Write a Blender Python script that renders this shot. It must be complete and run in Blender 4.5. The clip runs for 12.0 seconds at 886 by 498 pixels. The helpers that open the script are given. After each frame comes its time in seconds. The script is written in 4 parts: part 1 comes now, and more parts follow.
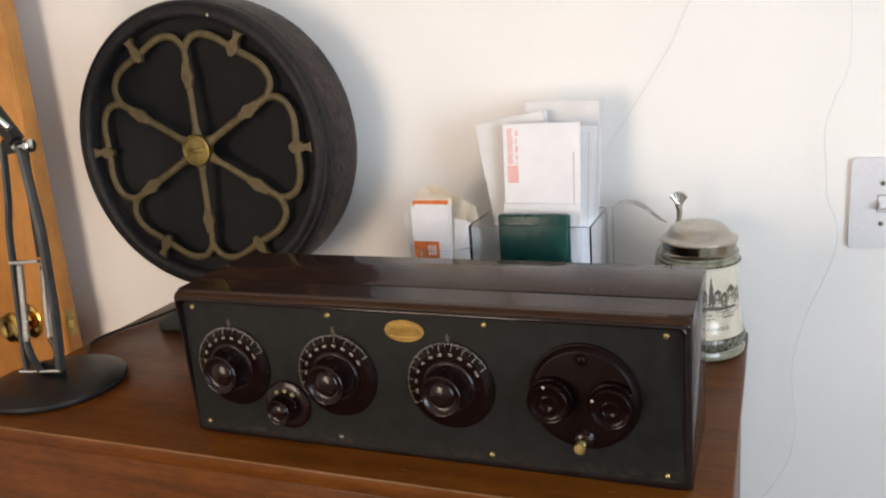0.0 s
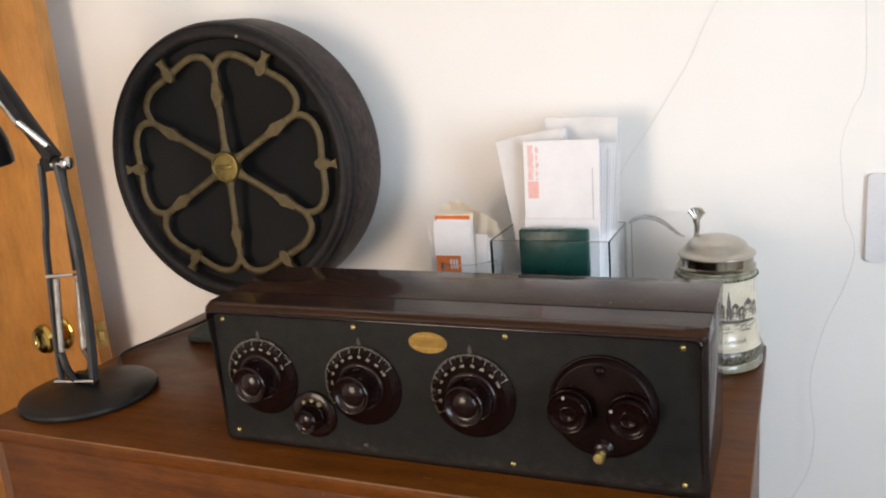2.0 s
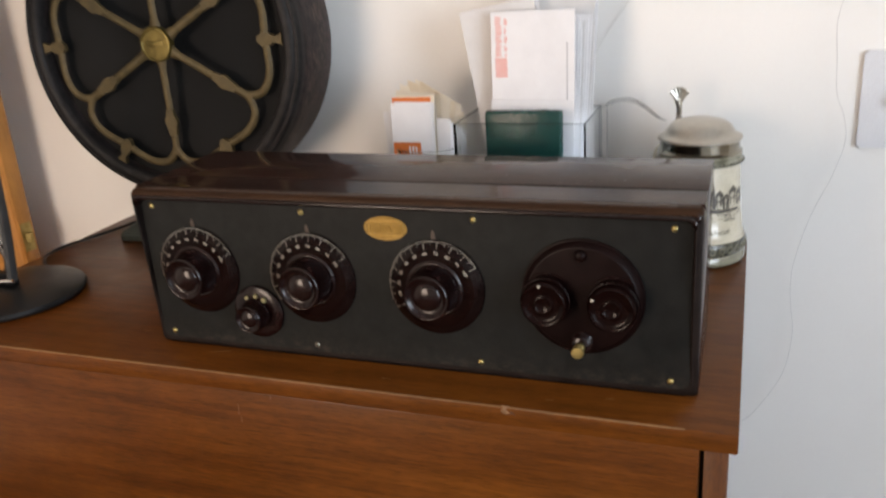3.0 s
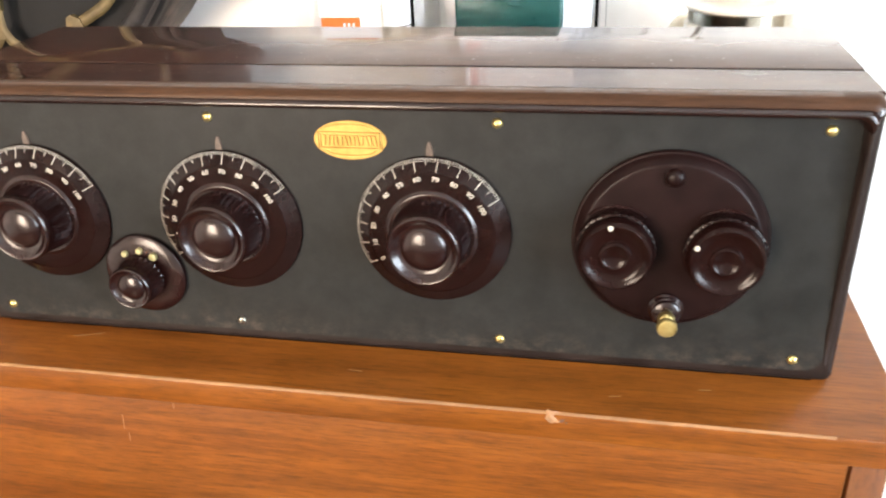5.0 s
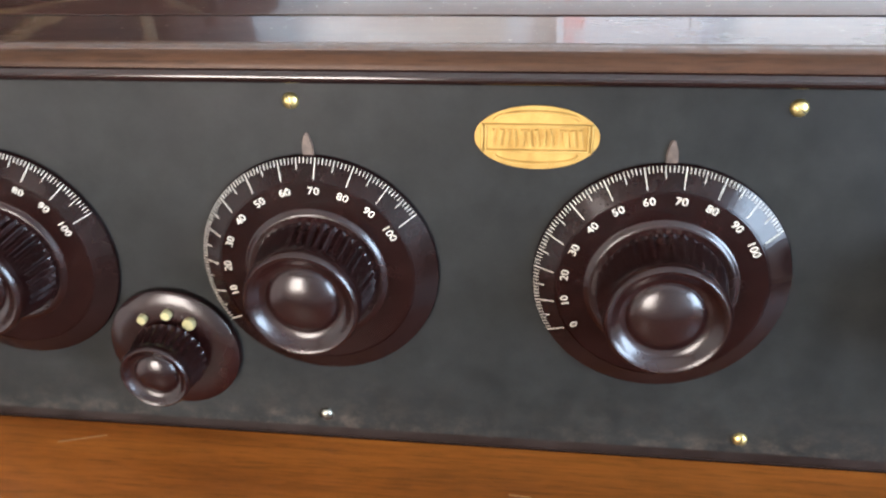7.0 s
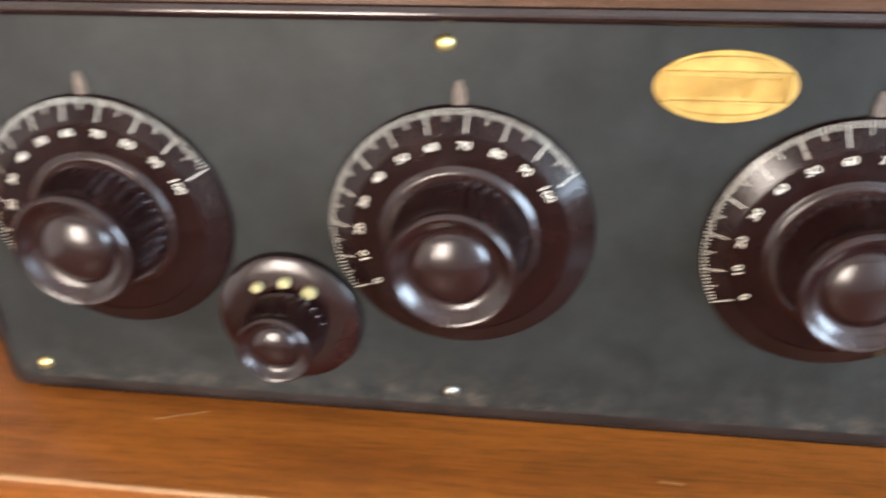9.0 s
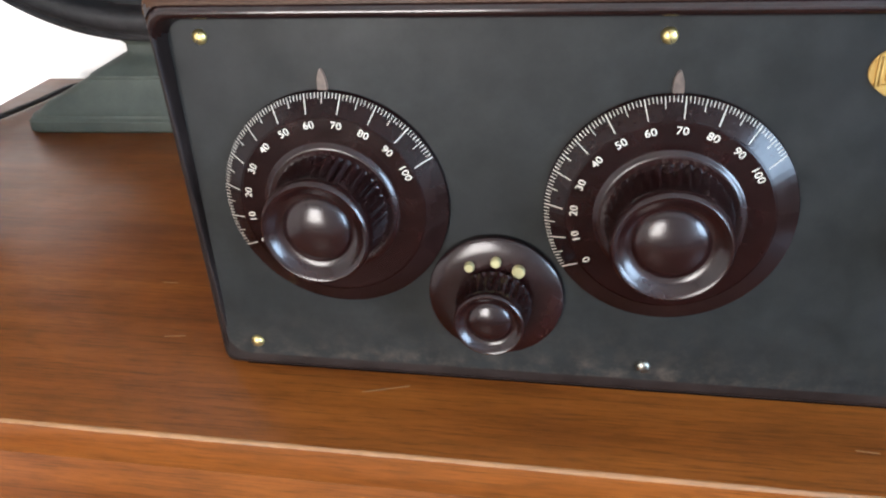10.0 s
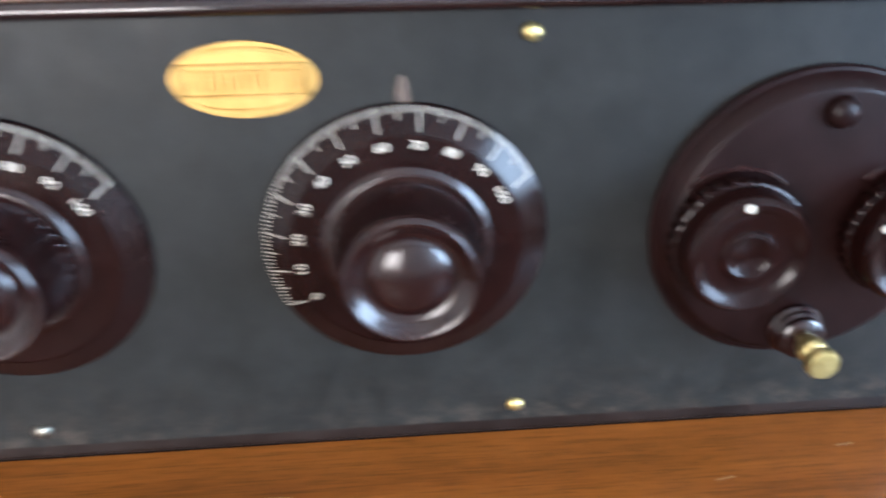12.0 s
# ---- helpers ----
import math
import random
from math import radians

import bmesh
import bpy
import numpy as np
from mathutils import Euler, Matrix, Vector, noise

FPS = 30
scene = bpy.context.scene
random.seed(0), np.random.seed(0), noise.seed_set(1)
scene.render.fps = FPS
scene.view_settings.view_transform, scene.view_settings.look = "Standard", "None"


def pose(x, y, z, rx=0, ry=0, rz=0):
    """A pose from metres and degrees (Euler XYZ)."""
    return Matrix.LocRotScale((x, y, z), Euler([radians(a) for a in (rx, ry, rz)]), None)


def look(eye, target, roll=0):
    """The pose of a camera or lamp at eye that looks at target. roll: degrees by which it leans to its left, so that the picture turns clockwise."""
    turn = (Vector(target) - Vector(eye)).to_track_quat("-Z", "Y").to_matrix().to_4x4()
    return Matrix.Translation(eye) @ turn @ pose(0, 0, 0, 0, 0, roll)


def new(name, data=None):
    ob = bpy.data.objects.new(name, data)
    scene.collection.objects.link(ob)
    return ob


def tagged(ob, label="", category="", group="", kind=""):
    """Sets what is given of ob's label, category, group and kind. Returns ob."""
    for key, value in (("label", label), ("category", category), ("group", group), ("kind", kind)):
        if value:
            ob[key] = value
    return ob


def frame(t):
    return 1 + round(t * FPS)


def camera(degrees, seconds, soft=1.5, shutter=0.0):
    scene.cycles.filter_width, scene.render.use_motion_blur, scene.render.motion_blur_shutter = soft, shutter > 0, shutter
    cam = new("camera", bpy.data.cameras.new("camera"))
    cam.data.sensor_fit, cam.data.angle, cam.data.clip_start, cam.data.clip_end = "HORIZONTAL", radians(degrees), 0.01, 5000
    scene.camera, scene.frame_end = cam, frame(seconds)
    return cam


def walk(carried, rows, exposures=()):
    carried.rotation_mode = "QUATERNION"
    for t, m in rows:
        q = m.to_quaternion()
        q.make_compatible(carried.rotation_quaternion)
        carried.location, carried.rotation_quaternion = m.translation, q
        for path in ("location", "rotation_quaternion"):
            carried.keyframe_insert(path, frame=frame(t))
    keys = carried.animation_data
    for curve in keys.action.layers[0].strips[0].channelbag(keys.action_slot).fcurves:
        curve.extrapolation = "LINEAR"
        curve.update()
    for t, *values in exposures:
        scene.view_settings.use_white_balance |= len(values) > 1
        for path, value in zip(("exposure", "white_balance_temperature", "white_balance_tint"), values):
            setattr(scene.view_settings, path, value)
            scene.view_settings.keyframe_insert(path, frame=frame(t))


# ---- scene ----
cam = camera(56.0, 12.0, 2.1, 0.5)
PATH = [
    (0, (0.411, -0.808, 1.391), (-0.325, 0.98, 0.877), -4.5),
    (0.5, (0.402, -0.802, 1.387), (-0.321, 0.981, 0.842), -4.3),
    (1, (0.401, -0.807, 1.393), (-0.321, 0.979, 0.854), -4.2),
    (1.5, (0.411, -0.822, 1.398), (-0.329, 0.967, 0.893), -4.4),
    (2, (0.419, -0.836, 1.4), (-0.361, 0.942, 0.921), -4.8),
    (2.5, (0.403, -0.816, 1.378), (-0.328, 0.968, 0.847), -3.9),
    (2.8, (0.392, -0.787, 1.349), (-0.326, 0.979, 0.746), -3.9),
    (3, (0.372, -0.749, 1.328), (-0.302, 1.01, 0.654), -4.1),
    (3.2, (0.356, -0.714, 1.315), (-0.315, 1.035, 0.614), -4.8),
    (4.8, (0.206, -0.509, 1.243), (-0.201, 1.237, 0.358), -2.7),
    (5, (0.189, -0.493, 1.237), (-0.194, 1.254, 0.342), -2.6),
    (5.5, (0.143, -0.449, 1.219), (-0.221, 1.282, 0.287), -3.1),
    (6, (0.1, -0.401, 1.202), (-0.204, 1.348, 0.281), -2.2),
    (6.5, (0.062, -0.352, 1.185), (-0.219, 1.411, 0.284), -2.0),
    (7, (0.028, -0.311, 1.176), (-0.219, 1.438, 0.238), -1.7),
    (7.2, (0.026, -0.296, 1.175), (-0.206, 1.453, 0.234), -1.8),
    (8.8, (-0.009, -0.277, 1.159), (-0.226, 1.465, 0.201), -1.3),
    (9, (-0.037, -0.289, 1.159), (-0.279, 1.423, 0.154), -1.2),
    (9.2, (-0.055, -0.304, 1.159), (-0.357, 1.409, 0.173), -1.7),
    (9.5, (-0.081, -0.324, 1.166), (-0.433, 1.391, 0.2), -2.3),
    (10, (-0.1, -0.33, 1.162), (-0.46, 1.382, 0.193), -3.3),
    (10.5, (-0.087, -0.332, 1.154), (-0.387, 1.396, 0.194), -2.5),
    (11, (-0.046, -0.32, 1.155), (-0.249, 1.414, 0.178), -2.6),
    (11.5, (-0.001, -0.307, 1.156), (-0.076, 1.435, 0.177), -1.7),
    (11.8, (0.035, -0.291, 1.154), (0.095, 1.468, 0.204), -0.7),
    (12, (0.066, -0.275, 1.145), (0.21, 1.47, 0.178), -0.3),
]
EXPOSURES = [(0, -0.06, 7900, 19), (2, -0.02, 7900, 19), (3.2, -0.11, 8000, 20), (4.8, 1.81, 8000, 18), (5.1, 1.89, 7850, 17), (5.6, 2.19, 6800, 15), (6.5, 1.91, 6750, 15), (7.2, 1.83, 6550, 15), (8.8, 2.06, 6950, 14), (9.2, 2.07, 6750, 14), (9.5, 1.78, 6450, 14), (10, 1.55, 6150, 12), (10.5, 1.4, 5850, 12), (11, 2.08, 5680, 13), (11.5, 2.08, 5850, 14), (12, 1.87, 5980, 14)]
walk(cam, [(t, look(eye, target, roll)) for t, eye, target, roll in PATH], EXPOSURES)

# ---- world, windows' light ----
world = bpy.data.worlds.new("world")
scene.world = world
world.use_nodes = True
wn = world.node_tree
sky = wn.nodes.new("ShaderNodeTexSky")
sky.sky_type = "NISHITA"
sky.sun_disc = False
sky.sun_elevation, sky.sun_rotation = radians(48), radians(200)
wn.links.new(sky.outputs[0], wn.nodes["Background"].inputs[0])
wn.nodes["Background"].inputs[1].default_value = 0.12

DESK = 0.90                      # height of the dresser's top
WALL_Y = 0.53                    # face of the wall behind the dresser
SOUTH, EAST, WEST, CEIL = -2.12, 2.10, -1.74, 2.45
WIN_S = (-1.20, -0.38, 0.66, 1.74)    # x0, x1, z0, z1 in the south wall
WIN_E = (-2.02, -0.72, 0.72, 2.02)   # y0, y1, z0, z1 in the east wall


def window_light(name, m, w, h, power, colour):
    data = bpy.data.lights.new(name, "AREA")
    data.shape, data.size, data.size_y, data.energy, data.color = "RECTANGLE", w, h, power, colour
    new(name, data).matrix_world = m


WARM, COOL = (1.0, 0.925, 0.845), (0.57, 0.775, 1.0)
window_light("window_light_south", look((-0.79, SOUTH - 0.06, 1.20), (-0.45, 0, 1.12)), 0.80, 1.06, 45, WARM)
window_light("window_light_east", look((EAST + 0.06, -1.37, 1.37), (0, -0.70, 1.15)), 1.28, 1.28, 84, COOL)


# ---- node helpers ----
def material(name):
    m = bpy.data.materials.new(name)
    m.use_nodes = True
    return m, m.node_tree, m.node_tree.nodes["Principled BSDF"]


def link(t, a, b):
    t.links.new(a, b)


def noise_node(t, scale, detail=4.0, stretch=(1, 1, 1), rough=0.55, space="Object", seed=(0, 0, 0)):
    co, mp, nz = (t.nodes.new("ShaderNode" + k) for k in ("TexCoord", "Mapping", "TexNoise"))
    mp.inputs["Scale"].default_value = stretch
    mp.inputs["Location"].default_value = seed
    link(t, co.outputs[space], mp.inputs[0])
    link(t, mp.outputs[0], nz.inputs["Vector"])
    nz.inputs["Scale"].default_value, nz.inputs["Detail"].default_value, nz.inputs["Roughness"].default_value = scale, detail, rough
    return nz.outputs["Fac"]


def ramp(t, fac, *stops):
    r = t.nodes.new("ShaderNodeValToRGB")
    while len(r.color_ramp.elements) < len(stops):
        r.color_ramp.elements.new(0.5)
    for e, (pos, col) in zip(r.color_ramp.elements, stops):
        e.position = pos
        e.color = (*col, 1) if len(col) == 3 else (col[0],) * 3 + (1,)
    link(t, fac, r.inputs[0])
    return r.outputs[0]


def mix(t, fac, a, b, blend="MIX"):
    n = t.nodes.new("ShaderNodeMix")
    n.data_type, n.blend_type = "RGBA", blend
    for sock, v in ((n.inputs[0], fac), (n.inputs[6], a), (n.inputs[7], b)):
        if isinstance(v, bpy.types.NodeSocket):
            link(t, v, sock)
        elif isinstance(v, tuple):
            sock.default_value = (*v, 1)
        else:
            sock.default_value = v
    return n.outputs[2]


def bumped(t, bsdf, height, strength, distance):
    b = t.nodes.new("ShaderNodeBump")
    b.inputs["Strength"].default_value, b.inputs["Distance"].default_value = strength, distance
    link(t, height, b.inputs["Height"])
    link(t, b.outputs[0], bsdf.inputs["Normal"])


def spread(t, fac, low, high):
    n = t.nodes.new("ShaderNodeMapRange")
    n.inputs["From Min"].default_value, n.inputs["From Max"].default_value = 0.3, 0.7
    n.inputs["To Min"].default_value, n.inputs["To Max"].default_value = low, high
    link(t, fac, n.inputs[0])
    return n.outputs[0]


def surface(name, dark, light, scale=20, fine=200, rough=(0.4, 0.6), metal=0.0, bump=0.1, depth=0.0005, coat=0.0, stretch=(1, 1, 1), spec=0.5, speckle=0.25):
    """A surface with coarse blotches, fine grain, uneven gloss and slight relief."""
    m, t, b = material(name)
    coarse, grain = noise_node(t, scale, 5, stretch), noise_node(t, fine, 3, stretch)
    col = ramp(t, coarse, (0.3, dark), (0.7, light))
    col = mix(t, speckle, col, ramp(t, grain, (0.3, (0.55,)), (0.7, (1.0,))), "MULTIPLY")
    link(t, col, b.inputs["Base Color"])
    link(t, spread(t, coarse, *rough), b.inputs["Roughness"])
    b.inputs["Metallic"].default_value, b.inputs["Coat Weight"].default_value = metal, coat
    b.inputs["Specular IOR Level"].default_value = spec
    b.inputs["Coat Roughness"].default_value = 0.08
    bumped(t, b, grain, bump, depth)
    return m


def timber(name, dark, mid, light, along="X", scale=1.0, rough=(0.3, 0.42), coat=0.0, coat_rough=0.1, bump=0.06, figure=1.0, spec=0.5, short=1.0, pitted=0.58):
    """Wood with long grain, darker pores, and fine scratches in the finish."""
    m, t, b = material(name)
    s = {"X": (short, 14, 14), "Y": (14, short, 14), "Z": (14, 14, short)}[along]
    s = tuple(v * scale for v in s)
    p = 2.2 * short
    pore = {"X": (p, 90, 90), "Y": (90, p, 90), "Z": (90, 90, p)}[along]
    q = 7 * short
    fleck = {"X": (q, 60, 60), "Y": (60, q, 60), "Z": (60, 60, q)}[along]
    warp, bands, pores = noise_node(t, 3.2, 4, s, 0.62), noise_node(t, 1.1, 2, s, 0.5, seed=(3, 1, 2)), noise_node(t, 9.0, 3, tuple(v * scale for v in pore), 0.6)
    flecks = noise_node(t, 6.0, 4, tuple(v * scale for v in fleck), 0.65, seed=(1, 4, 7))
    col = ramp(t, warp, (0.28, dark), (0.5, mid), (0.74, light))
    col = mix(t, 0.45 * figure, col, ramp(t, bands, (0.35, mid), (0.65, light)))
    col = mix(t, pitted, col, ramp(t, pores, (0.32, (0.35,)), (0.48, (1.0,))), "MULTIPLY")
    col = mix(t, pitted, col, ramp(t, flecks, (0.32, (0.42,)), (0.50, (0.86,)), (0.66, (1.0,))), "MULTIPLY")
    col = mix(t, 0.5, col, ramp(t, noise_node(t, 13, 7, {"X": (0.6, 1, 1), "Y": (1, 0.6, 1), "Z": (1, 1, 0.6)}[along], 0.72, seed=(5, 5, 5)), (0.34, (0.42,)), (0.64, (1.0,))), "MULTIPLY")
    link(t, col, b.inputs["Base Color"])
    link(t, spread(t, noise_node(t, 14, 5), *rough), b.inputs["Roughness"])
    b.inputs["Coat Weight"].default_value, b.inputs["Coat Roughness"].default_value = coat, coat_rough
    b.inputs["Specular IOR Level"].default_value = spec
    bumped(t, b, pores, bump, 0.0004)
    return m


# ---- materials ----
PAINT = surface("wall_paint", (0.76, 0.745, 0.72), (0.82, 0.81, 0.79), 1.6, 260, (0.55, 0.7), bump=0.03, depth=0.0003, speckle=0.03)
# darker tone for the unseen walls, picked to weaken their bounce and reflections
UNSEEN_WALL = surface("unseen_wall", (0.66, 0.625, 0.575), (0.72, 0.685, 0.635), 1.6, 260, (0.6, 0.75), bump=0.05)
CEILING = surface("ceiling_paint", (0.78, 0.77, 0.75), (0.82, 0.81, 0.79), 2, 200, (0.7, 0.8))
FLOORBOARD = timber("floor_oak", (0.05, 0.026, 0.013), (0.075, 0.042, 0.02), (0.10, 0.06, 0.03), "Y", 0.6)
WALNUT = timber("dresser_walnut", (0.044, 0.0106, 0.0014), (0.108, 0.0285, 0.0037), (0.176, 0.0530, 0.0078), "X", 1.7, (0.34, 0.48), 0.12, 0.20, spec=0.13, short=0.8, pitted=0.58)
WALNUT_V = timber("dresser_walnut_upright", (0.056, 0.0155, 0.0028), (0.116, 0.0335, 0.0056), (0.176, 0.056, 0.0098), "Z", 1.0, (0.36, 0.48), 0.0, 0.24, short=2.6)
RAW_EDGE = timber("worn_wood_edge", (0.115, 0.043, 0.010), (0.18, 0.076, 0.020), (0.26, 0.125, 0.040), "X", 2.0, (0.5, 0.65))
DARK_GOUGE = surface("dark_bruised_wood", (0.026, 0.0080, 0.0022), (0.075, 0.022, 0.0050), 300, 700, (0.5, 0.7), bump=0.4)
RAW_CHIP = surface("bare_wood_chip", (0.13, 0.058, 0.022), (0.25, 0.125, 0.055), 160, 600, (0.6, 0.8), bump=0.5)
MAHOGANY = timber("radio_mahogany", (0.0110, 0.0032, 0.0020), (0.0240, 0.0072, 0.0044), (0.0390, 0.0130, 0.0078), "X", 1.6, (0.45, 0.6), 0.58, 0.048, 0.02, spec=0.06)
MAHOGANY.node_tree.nodes["Principled BSDF"].inputs["Coat IOR"].default_value = 1.33


def dusty(mat, amount):
    """Sparse pale dust specks over a finish."""
    t = mat.node_tree
    b = t.nodes["Principled BSDF"]
    was = b.inputs["Base Color"].links[0].from_socket
    specks = ramp(t, noise_node(t, 420, 2, seed=(7, 3, 1)), (0.70, (0.0,)), (0.78, (amount,)))
    link(t, mix(t, specks, was, (0.20, 0.17, 0.15)), b.inputs["Base Color"])


dusty(MAHOGANY, 0.8)
FRAME_WOOD = timber("dull_mahogany_moulding", (0.0190, 0.0076, 0.0036), (0.0340, 0.0142, 0.0068), (0.0510, 0.0228, 0.0110), "X", 1.6, (0.34, 0.46), 0.0, 0.1, 0.03, spec=0.10)
BAKELITE_DULL = surface("dulled_bakelite", (0.0042, 0.0012, 0.0010), (0.0076, 0.0020, 0.0016), 60, 900, (0.16, 0.26), bump=0.04, depth=0.0002, spec=0.11)
BAKELITE_MATT = surface("matt_bakelite", (0.0043, 0.0014, 0.0012), (0.0078, 0.0025, 0.0022), 60, 900, (0.30, 0.42), bump=0.06, depth=0.0002, spec=0.09)
DOOR_WOOD = timber("door_fir", (0.45, 0.172, 0.038), (0.54, 0.225, 0.054), (0.60, 0.270, 0.072), "Z", 0.55, (0.34, 0.46), 0.15, 0.2, pitted=0.25)
BAKELITE = surface("brown_bakelite", (0.0054, 0.0013, 0.0011), (0.0098, 0.0024, 0.0020), 60, 900, (0.20, 0.28), bump=0.05, depth=0.0002, spec=0.31)
BAKELITE_WORN = surface("worn_bakelite_bevel", (0.0050, 0.0021, 0.0019), (0.0088, 0.0038, 0.0034), 80, 900, (0.13, 0.20), bump=0.04, depth=0.0002, spec=0.14)
BRASS = surface("brass", (0.38, 0.285, 0.105), (0.54, 0.43, 0.19), 120, 900, (0.34, 0.50), metal=1.0, bump=0.12)
BRASS_PALE = surface("dulled_pale_brass", (0.17, 0.145, 0.064), (0.30, 0.262, 0.13), 150, 900, (0.45, 0.6), metal=0.35, bump=0.1)
BRASS_BRIGHT = surface("polished_brass", (0.62, 0.40, 0.10), (0.72, 0.50, 0.16), 40, 700, (0.10, 0.18), metal=1.0, bump=0.02)
PLATE_GOLD = surface("stamped_brass_plate", (0.25, 0.148, 0.037), (0.38, 0.238, 0.070), 130, 1200, (0.42, 0.56), metal=0.75, bump=0.15)
NICKEL = surface("tarnished_nickel", (0.17, 0.165, 0.135), (0.29, 0.275, 0.235), 90, 900, (0.25, 0.4), metal=1.0)
BRONZE = surface("gilt_bronze_paint", (0.052, 0.036, 0.013), (0.110, 0.078, 0.031), 70, 420, (0.5, 0.68), metal=0.3, bump=0.5)
GILT = surface("rubbed_gilt", (0.085, 0.062, 0.016), (0.175, 0.130, 0.038), 90, 500, (0.30, 0.45), metal=0.7, bump=0.3)
GRILLE_CLOTH = surface("black_grille_cloth", (0.0047, 0.0049, 0.0052), (0.0085, 0.0090, 0.0096), 9, 700, (0.5, 0.65), bump=0.3, spec=0.12)
FOOT_GREEN = surface("green_grey_enamel", (0.031, 0.038, 0.032), (0.050, 0.058, 0.048), 45, 300, (0.55, 0.7), bump=0.35, spec=0.25)
MARK_WHITE = surface("engraved_cream_paint", (0.30, 0.275, 0.23), (0.42, 0.39, 0.33), 300, 1500, (0.5, 0.7))
POINTER_TAN = surface("oxidised_copper_pointer", (0.034, 0.024, 0.018), (0.078, 0.054, 0.042), 420, 900, (0.4, 0.55), metal=0.3)
LAMP_BLACK = surface("black_lamp_enamel", (0.005, 0.005, 0.0055), (0.009, 0.009, 0.0095), 30, 700, (0.30, 0.40), bump=0.1, spec=0.26)
LAMP_GREY = surface("grey_lamp_arm_enamel", (0.040, 0.039, 0.038), (0.065, 0.064, 0.062), 40, 500, (0.28, 0.38), metal=0.2)
CHROME = surface("chromed_steel", (0.62, 0.61, 0.58), (0.72, 0.71, 0.69), 60, 700, (0.14, 0.24), metal=1.0, bump=0.02)
CABLE = surface("black_cable", (0.010, 0.010, 0.010), (0.016, 0.015, 0.015), 80, 500, (0.45, 0.6))
WIRE_GREY = surface("grey_bell_wire", (0.58, 0.57, 0.56), (0.66, 0.65, 0.64), 80, 500, (0.5, 0.6))
WIRE_PALE = surface("pale_wire", (0.62, 0.60, 0.57), (0.70, 0.68, 0.65), 80, 500, (0.5, 0.6))
PAPER = surface("white_paper", (0.70, 0.69, 0.70), (0.78, 0.77, 0.78), 18, 320, (0.75, 0.9), bump=0.15, speckle=0.05)
PAPER_GREY = surface("grey_white_paper", (0.60, 0.585, 0.58), (0.69, 0.675, 0.67), 18, 320, (0.75, 0.9), bump=0.15, speckle=0.05)
PAPER_TAN = surface("tan_paper", (0.78, 0.66, 0.50), (0.87, 0.78, 0.64), 60, 320, (0.75, 0.9), bump=0.3, speckle=0.05)
PAPER_CREAM = surface("yellowed_paper", (0.85, 0.76, 0.64), (0.90, 0.84, 0.73), 30, 320, (0.75, 0.9), bump=0.2, speckle=0.05)
INK_RED = surface("red_stamp_ink", (0.74, 0.33, 0.29), (0.82, 0.46, 0.42), 90, 800, (0.7, 0.85))
INK_GREY = surface("grey_print_ink", (0.26, 0.26, 0.28), (0.36, 0.36, 0.38), 90, 800, (0.7, 0.85))
INK_BLACK = surface("stein_black_print", (0.040, 0.034, 0.026), (0.11, 0.092, 0.072), 260, 900, (0.35, 0.5))
ORANGE = surface("orange_print", (0.62, 0.13, 0.02), (0.72, 0.18, 0.035), 60, 600, (0.6, 0.75))
GREEN_PLASTIC = surface("dark_green_plastic", (0.0012, 0.032, 0.027), (0.0026, 0.050, 0.043), 14, 34, (0.22, 0.34), bump=0.35, depth=0.003, spec=0.28, speckle=0.0)
PLASTIC_WHITE = surface("white_switch_plastic", (0.66, 0.67, 0.70), (0.70, 0.71, 0.74), 20, 500, (0.32, 0.42), bump=0.03)
STONEWARE = surface("cream_glazed_stoneware", (0.55, 0.49, 0.37), (0.68, 0.62, 0.50), 26, 260, (0.14, 0.25), bump=0.05, coat=0.4)
GLAZE_GREY = surface("grey_salt_glaze", (0.13, 0.125, 0.085), (0.30, 0.285, 0.21), 60, 400, (0.14, 0.25), bump=0.1, coat=0.4)
STONE_RELIEF = surface("grey_green_relief_glaze", (0.022, 0.024, 0.016), (0.11, 0.105, 0.075), 190, 500, (0.2, 0.35), bump=0.3, coat=0.4)
PEWTER_SATIN = surface("satin_pewter", (0.44, 0.41, 0.36), (0.56, 0.53, 0.47), 24, 500, (0.27, 0.36), metal=1.0, bump=0.01)
PEWTER = surface("pewter", (0.27, 0.245, 0.195), (0.38, 0.35, 0.29), 24, 500, (0.14, 0.22), metal=1.0, bump=0.01)
MATT_BLACK = surface("matt_black", (0.0018, 0.0014, 0.0012), (0.0030, 0.0022, 0.0020), 40, 400, (0.7, 0.85), spec=0.03)
GLOSS_BEAD = surface("polished_dark_bead", (0.0060, 0.0022, 0.0018), (0.0110, 0.0040, 0.0032), 40, 500, (0.10, 0.18), bump=0.03, spec=0.42)
WORN_BROWN = surface("rubbed_brown_wood", (0.020, 0.0075, 0.0034), (0.052, 0.022, 0.010), 160, 700, (0.45, 0.65), bump=0.3)
EBONY = surface("dark_worn_stain", (0.0060, 0.0036, 0.0030), (0.0120, 0.0072, 0.0058), 50, 500, (0.34, 0.5), bump=0.15, spec=0.16)
# near-black colour that paints the shade inside slots, keyhole and drawer gaps
GAP_SHADE = surface("gap_shade", (0.006, 0.004, 0.003), (0.010, 0.006, 0.004), 20, 200, (0.7, 0.9))


